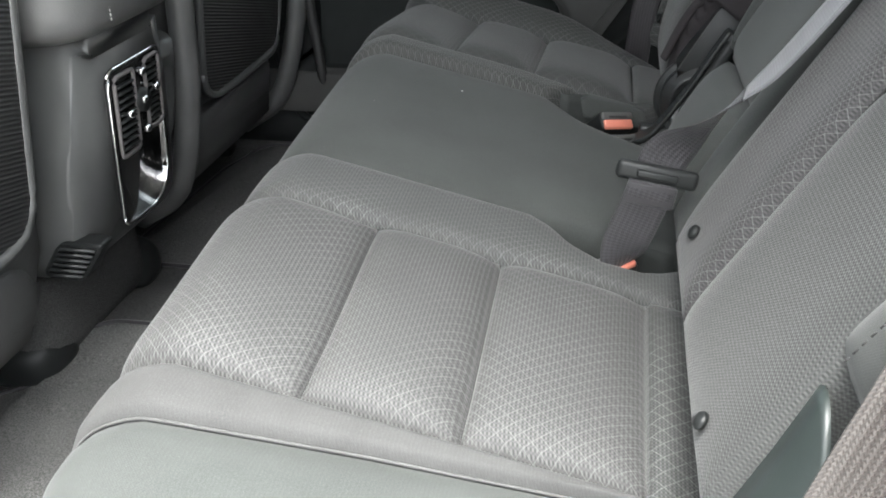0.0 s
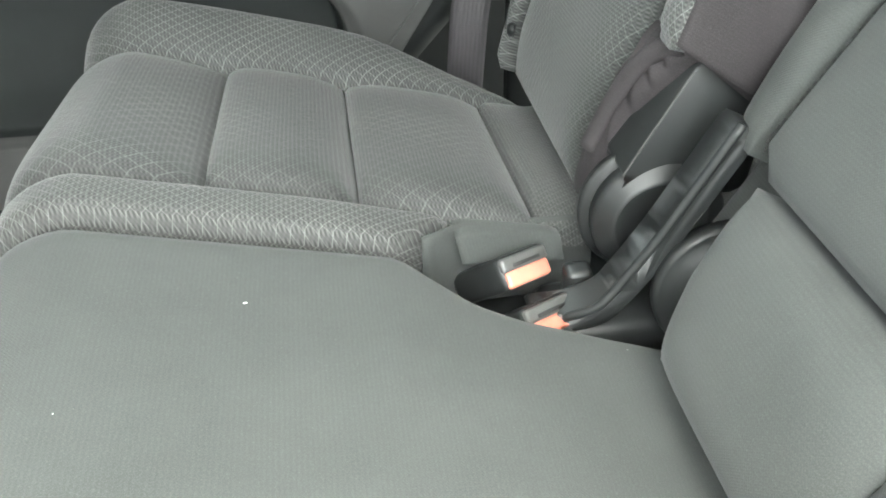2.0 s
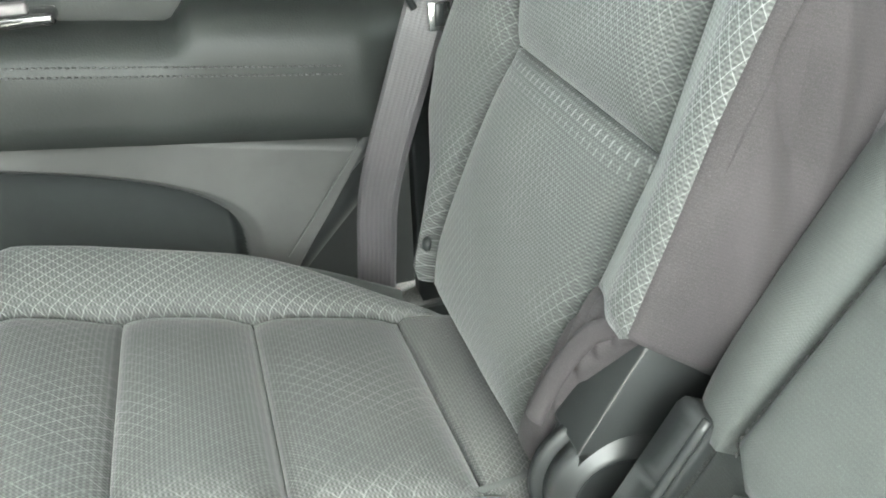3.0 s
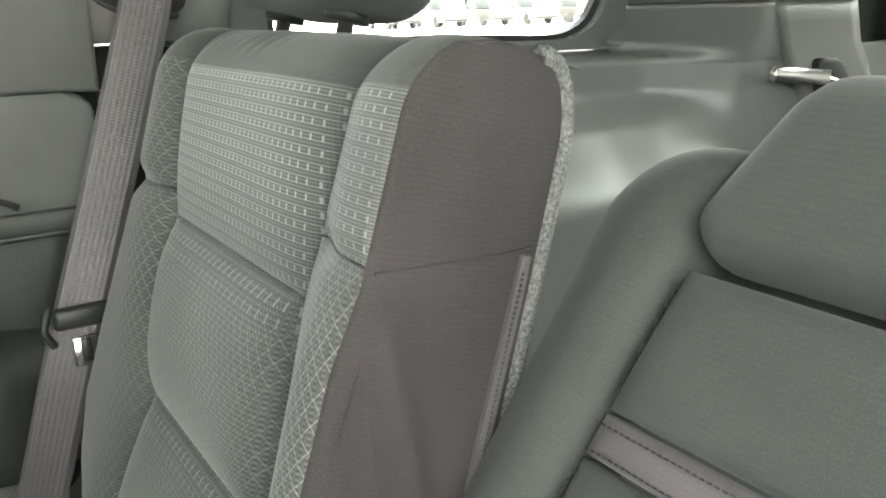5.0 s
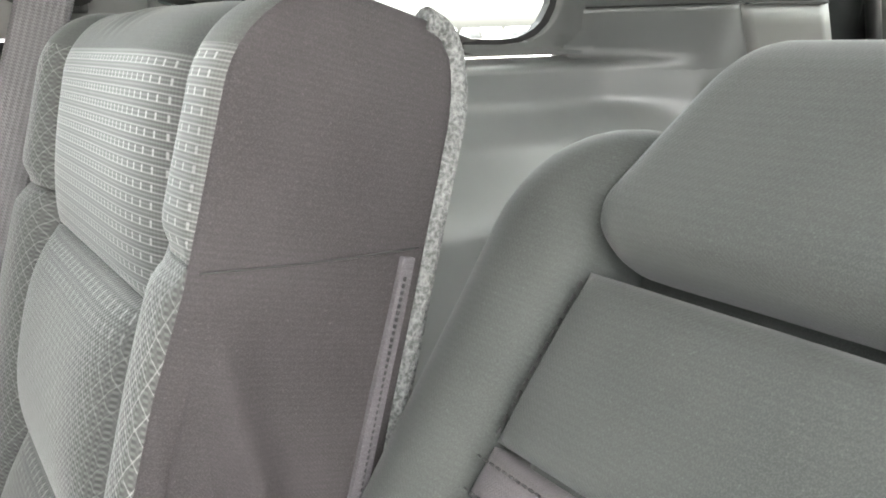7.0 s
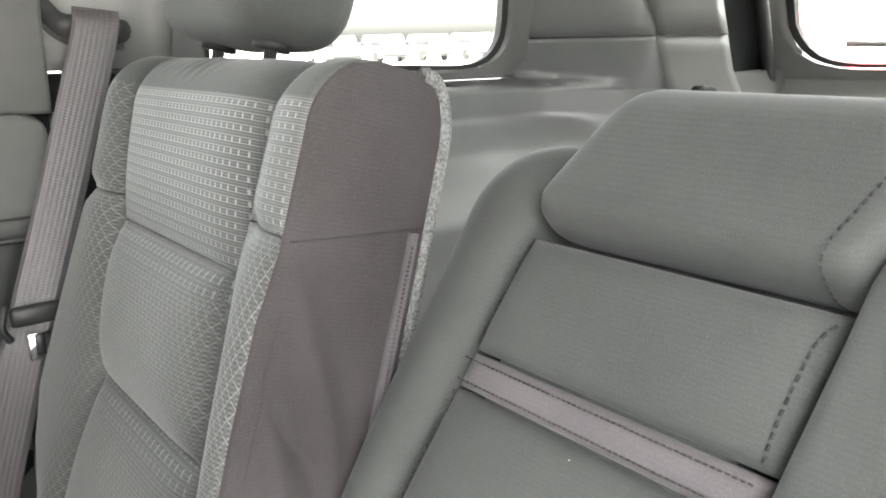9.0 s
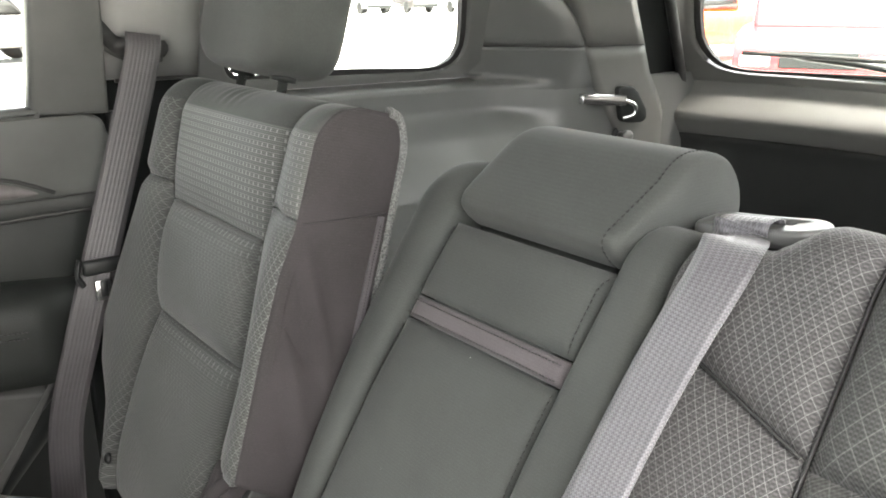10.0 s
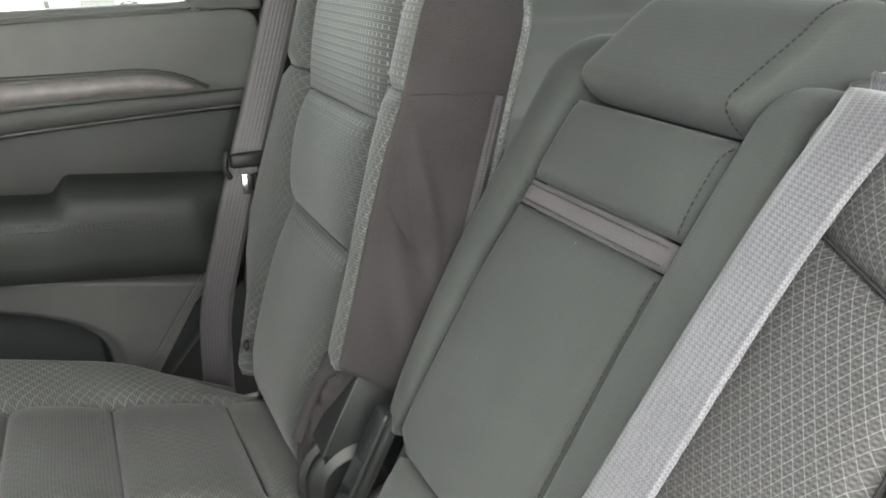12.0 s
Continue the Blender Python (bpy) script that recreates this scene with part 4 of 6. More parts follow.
part("pocket_wall", sheet(lambda u, v: (-0.03 + 0.16 * u, curve(u, [(0, 1.125), (0.2, 1.150), (1, 1.19)]) - 0.004, seat(1.15, -0.03 + 0.16 * u)[2] + 0.003 - 0.08 * v), 12, 6, None, 0.004, (0, 1, 0)), M_PLAIN, far, "plain grey fabric flank of the cushion")
part("seat_base", rbox((-0.08, 1.33, 0.51), (0.44, 0.40, 0.20), 0.03), M_BLACK, far)
structure("seat_pan", rbox((0.06, MID, 0.52), (0.28, 1.24, 0.20), 0.02), M_BLACK, "black seat pan under the rear cushions", "car body")
for x0, y0 in ((-0.155, 1.029),):
    z0 = seat(y0, x0)[2] + 0.013
    tagged(part("lint", rbox((x0, y0, z0), (0.0026, 0.0011, 0.0008), 0.0002, 1), M_LIGHTPLASTIC), "tiny pale speck of lint on the plain seat fabric", "lint")


# ---- backrests ----
class Back:
    """A backrest's own axes: y across, s up its face, d forward out of it."""

    def __init__(self, foot, lean, top):
        self.foot, self.top = Vector(foot), top
        self.up = Vector((math.sin(radians(lean)), 0, math.cos(radians(lean))))
        self.out = Vector((-math.cos(radians(lean)), 0, math.sin(radians(lean))))

    def at(self, y, s, d=0.0):
        p = self.foot + self.up * s + self.out * d
        return Vector((p.x, y, p.z))

    def face(self, y, s, r=0.05):
        """The front face, rolled back over the top edge."""
        a = (s - self.top) / r
        if a <= 0:
            return self.at(y, s)
        if a < math.pi / 2:
            return self.at(y, self.top + r * math.sin(a), -r * (1 - math.cos(a)))
        return self.at(y, self.top + r, -r - (a - math.pi / 2) * r)

    def turn(self):
        m = Matrix((-self.out, (0, 1, 0), self.up)).transposed()
        return m


M_ZIP = plain_fabric("zip_tape", (0.050, 0.046, 0.050), 1100, 0.05)
FB = Back((0.118, 0, 0.70), 14.9, 0.525)
fb = thing("upright_rear_seat", FB.at(1.3, 0.1, -0.08), "upright grey rear backrest with ribbed diamond fabric and plain flank", "car seat back", "rear backrests")
FO = FB.out
OUTER = [(0, 1.465), (0.06, 1.475), (0.12, 1.50), (0.165, 1.555), (0.22, 1.575), (0.30, 1.55), (0.44, 1.485), (0.525, 1.465), (0.62, 1.45), (0.7, 1.44)]
INNER = [(0.0, 1.172), (0.100, 1.158), (0.158, 1.140), (0.170, 1.106), (0.25, 1.101), (0.32, 1.098), (0.40, 1.089), (0.45, 1.074), (0.525, 1.068), (0.56, 1.070), (0.60, 1.079), (0.64, 1.090), (0.672, 1.099)]
SEAM_IN = [(0.0, 1.215), (0.17, 1.178), (0.276, 1.161), (0.42, 1.163), (0.52, 1.149), (0.7, 1.140)]
SEAM_OUT = [(0.0, 1.456), (0.06, 1.452), (0.126, 1.436), (0.276, 1.402), (0.419, 1.415), (0.7, 1.412)]
TOP_SEAM = 0.543      # above it the backrest is covered in plain cloth


def half_of(bm, upper):
    """The faces of a stuffed panel above or below the top seam."""
    lay = bm.loops.layers.uv.active
    gone = [f for f in bm.faces if (sum(l[lay].uv.y for l in f.loops) / len(f.loops) > TOP_SEAM) != upper]
    bmesh.ops.delete(bm, geom=gone, context="FACES")
    return bm


def puckers(y, s):
    """Folds drawn together round the headrest's two posts."""
    near = sum(math.exp(-((y - p) / 0.030) ** 2) for p in (1.285, 1.395))
    return 0.0032 * near * step01(s, 0.545, 0.59) * math.sin((y - 1.285) * 2 * math.pi / 0.019 + 12 * (s - 0.6))


for a, b, mat, pf in ((0.0, 0.276, M_DIA_INSERT, 0.024), (0.276, 0.419, M_DIA_INSERT, 0.024)):
    part("insert_panel", pad(FB.face, FO, along(a, b, SEAM_IN), along(a, b, SEAM_OUT), a, b, pf, 28, 34, (6, 2.6), 0.04), mat, fb)
for upper, nm, mat in ((False, "insert_panel", M_RIB), (True, "top_cloth", M_PLAIN)):
    part(nm, half_of(pad(FB.face, FO, along(0.419, 0.656, SEAM_IN), along(0.419, 0.656, SEAM_OUT), 0.419, 0.656, 0.020, 90, 60, (6, 2.6), 0.04, crease=puckers), upper), mat, fb, "plain puckered grey cloth" if upper else "")
part("outer_bolster", pad(FB.face, FO + Vector((0, 0.15, 0)), along(0.0, 0.440, SEAM_OUT), along(0.0, 0.440, OUTER), 0.0, 0.440, 0.024, 16, 60, 2.6, 0.04, groove=(0.008, 0.009)), M_DIA_BACK, fb)
for upper, nm, mat in ((False, "outer_bolster", M_DIA_BACK), (True, "top_cloth", M_PLAIN)):
    part(nm, half_of(pad(FB.face, FO + Vector((0, 0.15, 0)), along(0.440, 0.656, SEAM_OUT), along(0.440, 0.656, OUTER), 0.440, 0.656, 0.024, 16, 60, 2.6, 0.04, groove=(0.008, 0.009)), upper), mat, fb)


def raised(y, s):
    """The face under the inner bolster, which stands out towards the free flank."""
    i, o = curve(s, SEAM_IN), curve(s, INNER)
    return FB.face(y, s) + FO * 0.018 * step01((i - y) / (i - o), 0.0, 0.75)


part("inner_bolster", pad(raised, FO, along(0.168, 0.458, INNER), along(0.168, 0.458, SEAM_IN), 0.168, 0.458, 0.005, 16, 70, 4.0, 0.012, groove=(0.006, 0.008)), M_DIA_BACK, fb)
for upper, nm, mat in ((False, "inner_bolster", M_RIB_FINE), (True, "top_cloth", M_PLAIN)):
    part(nm, half_of(pad(raised, FO, along(0.458, 0.672, INNER), along(0.458, 0.672, SEAM_IN), 0.458, 0.672, 0.005, 16, 70, 4.0, 0.012, groove=(0.006, 0.008)), upper), mat, fb)


def fbp(d, s, y):
    return FB.at(y, s, -d)


def flank_y(d, s):
    """The free flank, which stands out most towards the front of the shoulder."""
    k = min(1.0, max(0.0, (d + 0.02) / 0.12))
    front = curve(max(s, 0.17), INNER)
    back = 1.092 + 0.010 * step01(s, 0.53, 0.58) + 0.034 * step01(0.20 - s, 0.0, 0.09)
    return front + (back - front) * k - 0.004 * math.sin(math.pi * k)


def fbf(d, s, y):
    return FB.at(flank_y(d, s) + y, s, -d)


CORE = rounded([(-0.006, 0.172), (0.096, 0.125), (0.100, 0.30), (0.100, 0.573), (-0.006, 0.573)], [0.015, 0.02, 0.0, 0.022, 0.056])
part("side_panel", prism(CORE, fbf, 0.0, 0.05, 0.010, 3), M_SIDE, fb, "plain purple-grey fabric flank")
part("core", prism(rounded([(0.006, 0.165), (0.096, 0.11), (0.100, 0.30), (0.100, 0.574), (0.03, 0.570), (0.006, 0.50)], [0.015, 0.02, 0.0, 0.03, 0.03, 0.05]), fbp, 1.12, 1.46, 0.004, 1), M_SIDE, fb)
part("lower_core", prism([(0.004, 0.0), (0.11, 0.0), (0.118, 0.2), (0.004, 0.2)], fbp, 1.20, 1.47, 0.01), M_SIDE, fb)
part("wing_core", prism(rounded([(0.005, 0.05), (0.10, 0.05), (0.11, 0.56), (0.02, 0.56)], 0.03), fbp, 1.45, 1.50, 0.012), M_SIDE, fb)
BACKP = rounded([(0.097, 0.125), (0.106, 0.125), (0.106, 0.552), (0.100, 0.569), (0.086, 0.574), (0.086, 0.566), (0.097, 0.554)], [0.003, 0.006, 0.012, 0.008, 0.002, 0.002, 0.006])
part("back_panel", prism(BACKP, lambda d, s, y: FB.at(y if y > 1 else flank_y(d, s) + y, s, -d), 0.001, 1.49, 0.003), M_BACKCARPET, fb, "pale grey carpeted rear face")
part("carpet_edge", tube([fbf(d, q, -0.001) for d, q in ((0.099, 0.13), (0.101, 0.22), (0.101, 0.32), (0.101, 0.42), (0.101, 0.50), (0.101, 0.535), (0.1005, 0.553), (0.097, 0.567), (0.089, 0.5740), (0.076, 0.5765))], 0.0058, 10, 4), M_BACKCARPET, fb, "rolled pale carpet edge")


def cover(u, v):
    """The flank's cloth, slack and creased towards the zip."""
    s = 0.135 + 0.4405 * v - 0.040 * (u - 1) * (1 - v) ** 3
    lo = -0.0172 + 0.050 - math.sqrt(max(0.0, 0.050 ** 2 - max(0.0, s - 0.525) ** 2))
    hi = 0.097 - 0.020 * max(0.0, (s - 0.555) / 0.0205) ** 2
    d = lo + (hi - lo) * u
    slack = step01(0.45 - s, 0.0, 0.04) * step01(s, 0.16, 0.26) * math.sin(math.pi * min(1.0, u / 0.72)) if u < 0.72 else 0.0
    fold = sum(k * math.exp(-((d + a * (s - c)) / w) ** 2) for a, c, w, k in ((0.55, 0.42, 0.012, 0.0085), (0.45, 0.33, 0.014, 0.0070), (0.7, 0.36, 0.009, -0.006), (0.35, 0.25, 0.016, 0.006)))
    return fbf(d, s, -0.0030 + 0.0018 * max(0.0, 1 - u / 0.06) ** 2 - slack * fold)


part("side_cover", sheet(cover, 40, 70, lambda u, v: (0.1 * u, 0.447 * v), 0.004, (0, 1, 0)), M_SIDE, fb, "slack creased purple-grey side cloth")
part("flank_seam", tube([fbf(d, 0.459 + 0.17 * d, -0.0036) for d in (-0.014, 0.01, 0.04, 0.07, 0.092)], 0.0007, 6, 2), M_STITCH, fb)
part("zip", prism([(0.0785 + 0.0003 * k, 0.20 + 0.0270 * k) for k in range(11)] + [(0.0895 - 0.0002 * k, 0.470 - 0.0270 * k) for k in range(11)], fbf, -0.0065, 0.002, 0.0008), M_ZIP, fb, "grey zip along the flank")
part("zip_teeth", stitches([fbf(0.0848, 0.20 + 0.262 * k / 40, -0.0067) for k in range(41)], 0.0032, 0.0010), M_STITCH, fb)
part("gathered_hem", pad(FB.face, FO, along(0.0, 0.170, [(0, 1.168), (0.10, 1.153), (0.17, 1.118)]), along(0.0, 0.170, SEAM_IN), 0.0, 0.170, 0.016, 18, 40, 3, 0.03, crease=lambda y, s: 0.0035 * math.sin(y * 420 - s * 90 + 1.5 * math.sin(s * 60)) * step01(s, 0.02, 0.12)), M_SIDE, fb, "puckered plain fabric hem")
part("button", lathe([(0.008, 0), (0.008, 0.003), (0.005, 0.006), (0.001, 0.0065)], FB.at(1.452, 0.050, 0.018), FO, 18), M_BLACK, fb, "small black push fastener")
for y in (1.285, 1.395):
    part("post_sleeve", lathe([(0.016, 0), (0.016, 0.006), (0.011, 0.012)], FB.at(y, 0.588, -0.055), FB.up, 20), M_BLACK, fb, "black headrest post sleeve")

hr = thing("headrest", FB.at(1.34, 0.60, -0.055), "raised grey fabric headrest on two posts", "headrest", "rear headrests")
for y in (1.285, 1.395):
    part("post", tube([FB.at(y, 0.57, -0.055), FB.at(y, 0.66, -0.055)], 0.006, 12, 1), M_CHROME, hr, "dark metal post")
part("cushion", pillow(FB.at(1.340, 0.682, -0.055), (0.055, 0.110, 0.090), 0.42, FB.turn()), M_PLAIN, hr)
part("seam", stitches([FB.at(1.268, 0.682 + 0.086 * math.sin(a), -0.055 + 0.0535 * math.cos(a)) for a in [-1.5 + 0.1 * k for k in range(31)]], 0.006, 0.0009), M_STITCH, hr)

M_STRAP = plain_fabric("strap_fabric", (0.056, 0.050, 0.053), 1100, 0.08)
# wide, reclined backrest
WB = Back((0.114, 0, 0.70), 29.5, 0.525)
WO = WB.out
WL = Back((0.114, 0, 0.70), 29.5, 0.506)   # the lower shoulder beside the middle
wb = thing("reclined_rear_seat", WB.at(0.7, 0.1, -0.08), "wide reclined grey rear backrest with folding middle armrest", "car seat back", "rear backrests")


def wface(y, s):
    """The wide backrest's face, rolled back along its free side."""
    fall = 0.030 * step01(y, 1.02, 1.12)
    p = WB.face(y, s + fall * step01(s, 0.42, 0.54)) - WB.up * fall * step01(s, 0.42, 0.54)
    y0 = 1.050 - 0.016 * step01(s, 0.30, 0.55)
    d = y - y0
    if d > 0:
        r = 0.058
        a = min(d / r, 1.57)
        p = p - WO * (r * (1 - math.cos(a)))
        p.y = y0 + r * math.sin(a)
    return p


LEFT0 = [(0.0, 1.058), (0.115, 1.050), (0.17, 1.043), (0.26, 1.036), (0.31, 1.033), (0.41, 1.021), (0.51, 1.005), (0.66, 0.995)]
RIGHT0 = [(0.0, 0.826), (0.157, 0.821), (0.22, 0.819), (0.33, 0.815), (0.42, 0.807), (0.495, 0.799), (0.66, 0.790)]
part("side_strip", pad(wface, WO, along(0.135, 0.66, LEFT0), along(0.135, 0.66, [(0.135, 1.085), (0.175, 1.13), (0.5, 1.132), (0.58, 1.11), (0.66, 1.08)]), 0.135, 0.66, 0.016, 24, 56, 4, 0.05), M_PLAIN, wb)
ARM_L = [(0.0, 1.030), (0.132, 1.016), (0.150, 1.040), (0.26, 1.035), (0.31, 1.032), (0.41, 1.020), (0.50, 1.006)]
for nm, a, b, pf in (("armrest_lower", 0.133, 0.396, 0.012), ("armrest_upper", 0.421, 0.502, 0.012)):
    part(nm, pad(WB.face, WO, along(a, b, RIGHT0), along(a, b, ARM_L), a, b, pf, 30, 30, (9, 6), 0.03), M_PLAIN, wb, "plain grey armrest pad")
part("pull_strap", pad(WB.face, WO, along(0.396, 0.421, RIGHT0), along(0.396, 0.421, ARM_L), 0.396, 0.421, 0.010, 24, 10, 6, 0.02), M_STRAP, wb, "stitched fabric pull strap")
for s in (0.4015, 0.4155):
    part("strap_stitching", stitches([WB.at(0.811 + 0.204 * k / 20, s, 0.0105) for k in range(21)], 0.004, 0.0006), M_STITCH, wb)
part("lower_pad", pad(WB.face, WO, 0.815, along(0.0, 0.128, [(0, 0.99), (0.06, 1.012), (0.128, 1.022)]), 0.0, 0.128, 0.026, 24, 16, 4, 0.05), M_PLAIN, wb, "plain grey pad under the armrest")
part("panel_behind_headrest", pad(lambda y, s: WB.face(y, s) - WO * 0.045, WO, 0.80, 1.012, 0.47, 0.65, 0.002, 10, 10, 8, 0.03), M_SIDE, wb)
RIGHT = [(0.0, 0.750), (0.6, 0.752)]
part("middle_strip", pad(Back((0.114, 0, 0.70), 29.5, 0.508).face, WO, along(0.0, 0.66, RIGHT), along(0.0, 0.66, RIGHT0), 0.0, 0.66, 0.014, 12, 46, 4, 0.04), M_PLAIN, wb)


def shoulder(y, s):
    """The lower face, its top edge rising towards the open door."""
    r = min(0.030, 0.80 * max(0.0, 0.690 - y)) * step01(s, 0.30, 0.50)
    return WL.face(y, s - r) + WL.up * r


def seam_s(y):
    return 0.424 + (y - 0.608) * 0.37


def tilted(y0, y1, lo, hi, puff, nu, nv):
    """A pad whose lower and upper edges run aslant."""
    def place(u, v):
        y = y0 + (y1 - y0) * u
        s = lo(y) + (hi(y) - lo(y)) * v
        return shoulder(y, s) + WO * puff * swell(u, v, 6)

    def uv(u, v):
        y = y0 + (y1 - y0) * u
        return y, lo(y) + (hi(y) - lo(y)) * v
    return sheet(place, nu, nv, uv, 0.04, -WO)


part("inner_bolster", tilted(0.608, 0.750, lambda y: 0.0, seam_s, 0.018, 18, 40), M_DIA_NEAR, wb, "diamond-patterned bolster")
part("inner_bolster", tilted(0.608, 0.750, seam_s, lambda y: 0.66, 0.018, 18, 24), M_DIA_NEAR, wb, "diamond-patterned bolster")
part("insert_panel", tilted(0.385, 0.606, lambda y: 0.0, lambda y: 0.26, 0.016, 24, 26), M_DIA_FAINT, wb)
part("insert_panel", tilted(0.385, 0.606, lambda y: 0.26, lambda y: 0.420, 0.018, 24, 20), M_DIA_SOFT, wb)
part("insert_panel", tilted(0.385, 0.606, lambda y: 0.420, lambda y: 0.66, 0.020, 24, 26), M_DIA_SOFT, wb)
part("cross_seam", tube([shoulder(y, seam_s(y)) + WO * 0.004 for y in [0.612 + 0.0132 * k for k in range(11)]], 0.0013, 6, 2), M_STITCH, wb, "dark sewn joint")
part("long_seam", tube([shoulder(0.607, q) + WO * 0.003 for q in [0.03 + 0.0185 * k for k in range(31)]], 0.0013, 6, 2), M_STITCH, wb, "dark sewn joint")
part("outer_bolster", pad(shoulder, WO + Vector((0, -0.3, 0)), along(0.10, 0.66, [(0.10, 0.33), (0.2, 0.275), (0.66, 0.30)]), along(0.10, 0.66, [(0.10, 0.42), (0.2, 0.39), (0.66, 0.385)]), 0.135, 0.66, 0.05, 18, 40, 2.6, 0.06), M_PLAIN, wb)
part("bolster_seam", stitches([shoulder(0.338, s) + (WO + Vector((0, -0.3, 0))) * 0.0495 for s in [0.17 + 0.01 * k for k in range(30)]], 0.006, 0.0007), M_STITCH, wb)


def wbp(d, s, y):
    return WB.at(y, s, -d)


part("core", prism(rounded([(0.030, 0.0), (0.10, 0.0), (0.12, 0.560), (0.06, 0.560), (0.030, 0.515)], [0.01, 0.02, 0.02, 0.02, 0.03]), wbp, 0.30, 1.07, 0.012, 3), M_PLAIN, wb)
part("side_core", prism(rounded([(0.045, 0.16), (0.11, 0.13), (0.12, 0.55), (0.07, 0.555)], 0.02), wbp, 1.06, 1.120, 0.02, 3), M_PLAIN, wb)
part("armrest_core", rbox(WB.at(0.915, 0.32, -0.014), (0.024, 0.17, 0.34), 0.006, 2, WB.turn()), M_PLAIN, wb)
part("back_panel", prism([(0.121, 0.0), (0.130, 0.0), (0.130, 0.556), (0.121, 0.556)], wbp, 0.29, 1.115, 0.003), M_BACKCARPET, wb, "pale grey carpeted rear face")
for edge, side in ((RIGHT0, 1), (ARM_L, -1)):
    line = []
    for k in range(45):
        q = 0.146 + 0.352 * k / 44
        if 0.396 < q < 0.421:
            continue
        w = 0.0035 + (0.0042 * step01(q, 0.39, 0.46) - 0.0055 * step01(q, 0.484, 0.499) if side > 0 else 0.0)
        line.append(WB.at(curve(q, edge) + side * w, q, 0.0076 * min(1.0, w / 0.007) + 0.0009))
    cut = sum(1 for p in line if (p - WB.foot).dot(WB.up) < 0.40)
    for piece in (line[:cut], line[cut:]):
        part("seam_stitching", stitches(piece, 0.0056, 0.0008), M_STITCH, wb, "dark seam stitching")
for y, s in ((0.680, 0.048), (0.434, 0.030)):
    part("button", lathe([(0.007, 0), (0.007, 0.003), (0.005, 0.005), (0.001, 0.0055)], WB.at(y, s, 0.017), WO, 18), M_BLACK, wb, "small black push fastener")

hm = thing("headrest", WB.at(0.88, 0.50, -0.03), "low grey wedge-shaped headrest folded onto the middle backrest", "headrest", "rear headrests")


def wedge(y, d, s):
    return WB.at(y, s, d)


def hr_shape(u, v):
    """Headrest shell: round the wedge's outline by u, across by v."""
    pts = HR_OUT
    k = u * len(pts)
    i = int(k) % len(pts)
    a, b = Vector(pts[i]), Vector(pts[(i + 1) % len(pts)])
    p = a.lerp(b, k - int(k))
    c = Vector((-0.05, 0.570))
    w = abs(2 * v - 1)
    shrink = 1 - 0.10 * max(0, (w - 0.88) / 0.12) ** 2.2
    p = c + (p - c) * shrink
    half = 0.114 - 0.008 * (p.y - 0.50) / 0.1
    if v < 0.5:                         # it narrows downward beside the shoulder
        half -= 0.020 * (1 - step01(p.y, 0.515, 0.585))
    return WB.at(0.889 + half * (2 * v - 1), p.y, p.x)


HR_OUT = rounded([(-0.006, 0.506), (0.024, 0.518), (-0.016, 0.616), (-0.070, 0.638), (-0.108, 0.61), (-0.108, 0.55), (-0.06, 0.512)], [0.012, 0.015, 0.03, 0.03, 0.03, 0.02, 0.02])


def closed_shell(place, nu, nv):
    bm = bmesh.new()
    lay = bm.loops.layers.uv.new("UVMap")
    g = [[bm.verts.new(place(i / nu, j / nv)) for i in range(nu)] for j in range(nv + 1)]
    for j in range(nv):
        for i in range(nu):
            k = (i + 1) % nu
            bm.faces.new((g[j][i], g[j][k], g[j + 1][k], g[j + 1][i]))
    for row in (g[0][::-1], g[-1]):
        c = bm.verts.new(sum((w.co for w in row), Vector()) / len(row))
        for i in range(nu):
            bm.faces.new((row[i], row[(i + 1) % nu], c))
    for f in bm.faces:
        for l in f.loops:
            l[lay].uv = (l.vert.co.y, l.vert.co.z)
    return bm


part("cushion", closed_shell(hr_shape, 64, 36), M_PLAIN, hm)
part("side_seam", stitches([Vector(hr_shape(k / 60, 0.090)) + WO * 0.0006 for k in range(61)], 0.0056, 0.0008), M_STITCH, hm)
part("post_shroud", rbox(WB.at(0.899, 0.545, -0.07), (0.06, 0.12, 0.06), 0.01, 2, WB.turn()), M_BLACK, hm)

# belt guide on the backrest's shoulder
esc = thing("belt_guide", WB.at(0.70, 0.556, -0.05), "light plastic belt guide on the backrest's shoulder", "belt guide")
GC = WB.at(0.729, 0.580, -0.046)
GY = Vector((0, 1, -0.12)).normalized()
GN = Vector((-0.06, 0, 0.97)).normalized()
GX = GY.cross(GN).normalized()
EO = resample(rounded([(-0.064, -0.002), (-0.044, -0.022), (0.050, -0.022), (0.050, 0.022), (-0.048, 0.022)], [0.004, 0.012, 0.016, 0.014, 0.012]), 72)
EI = resample(rounded([(-0.030, -0.004), (0.028, -0.004), (0.028, 0.006), (-0.030, 0.006)], 0.003), 72)


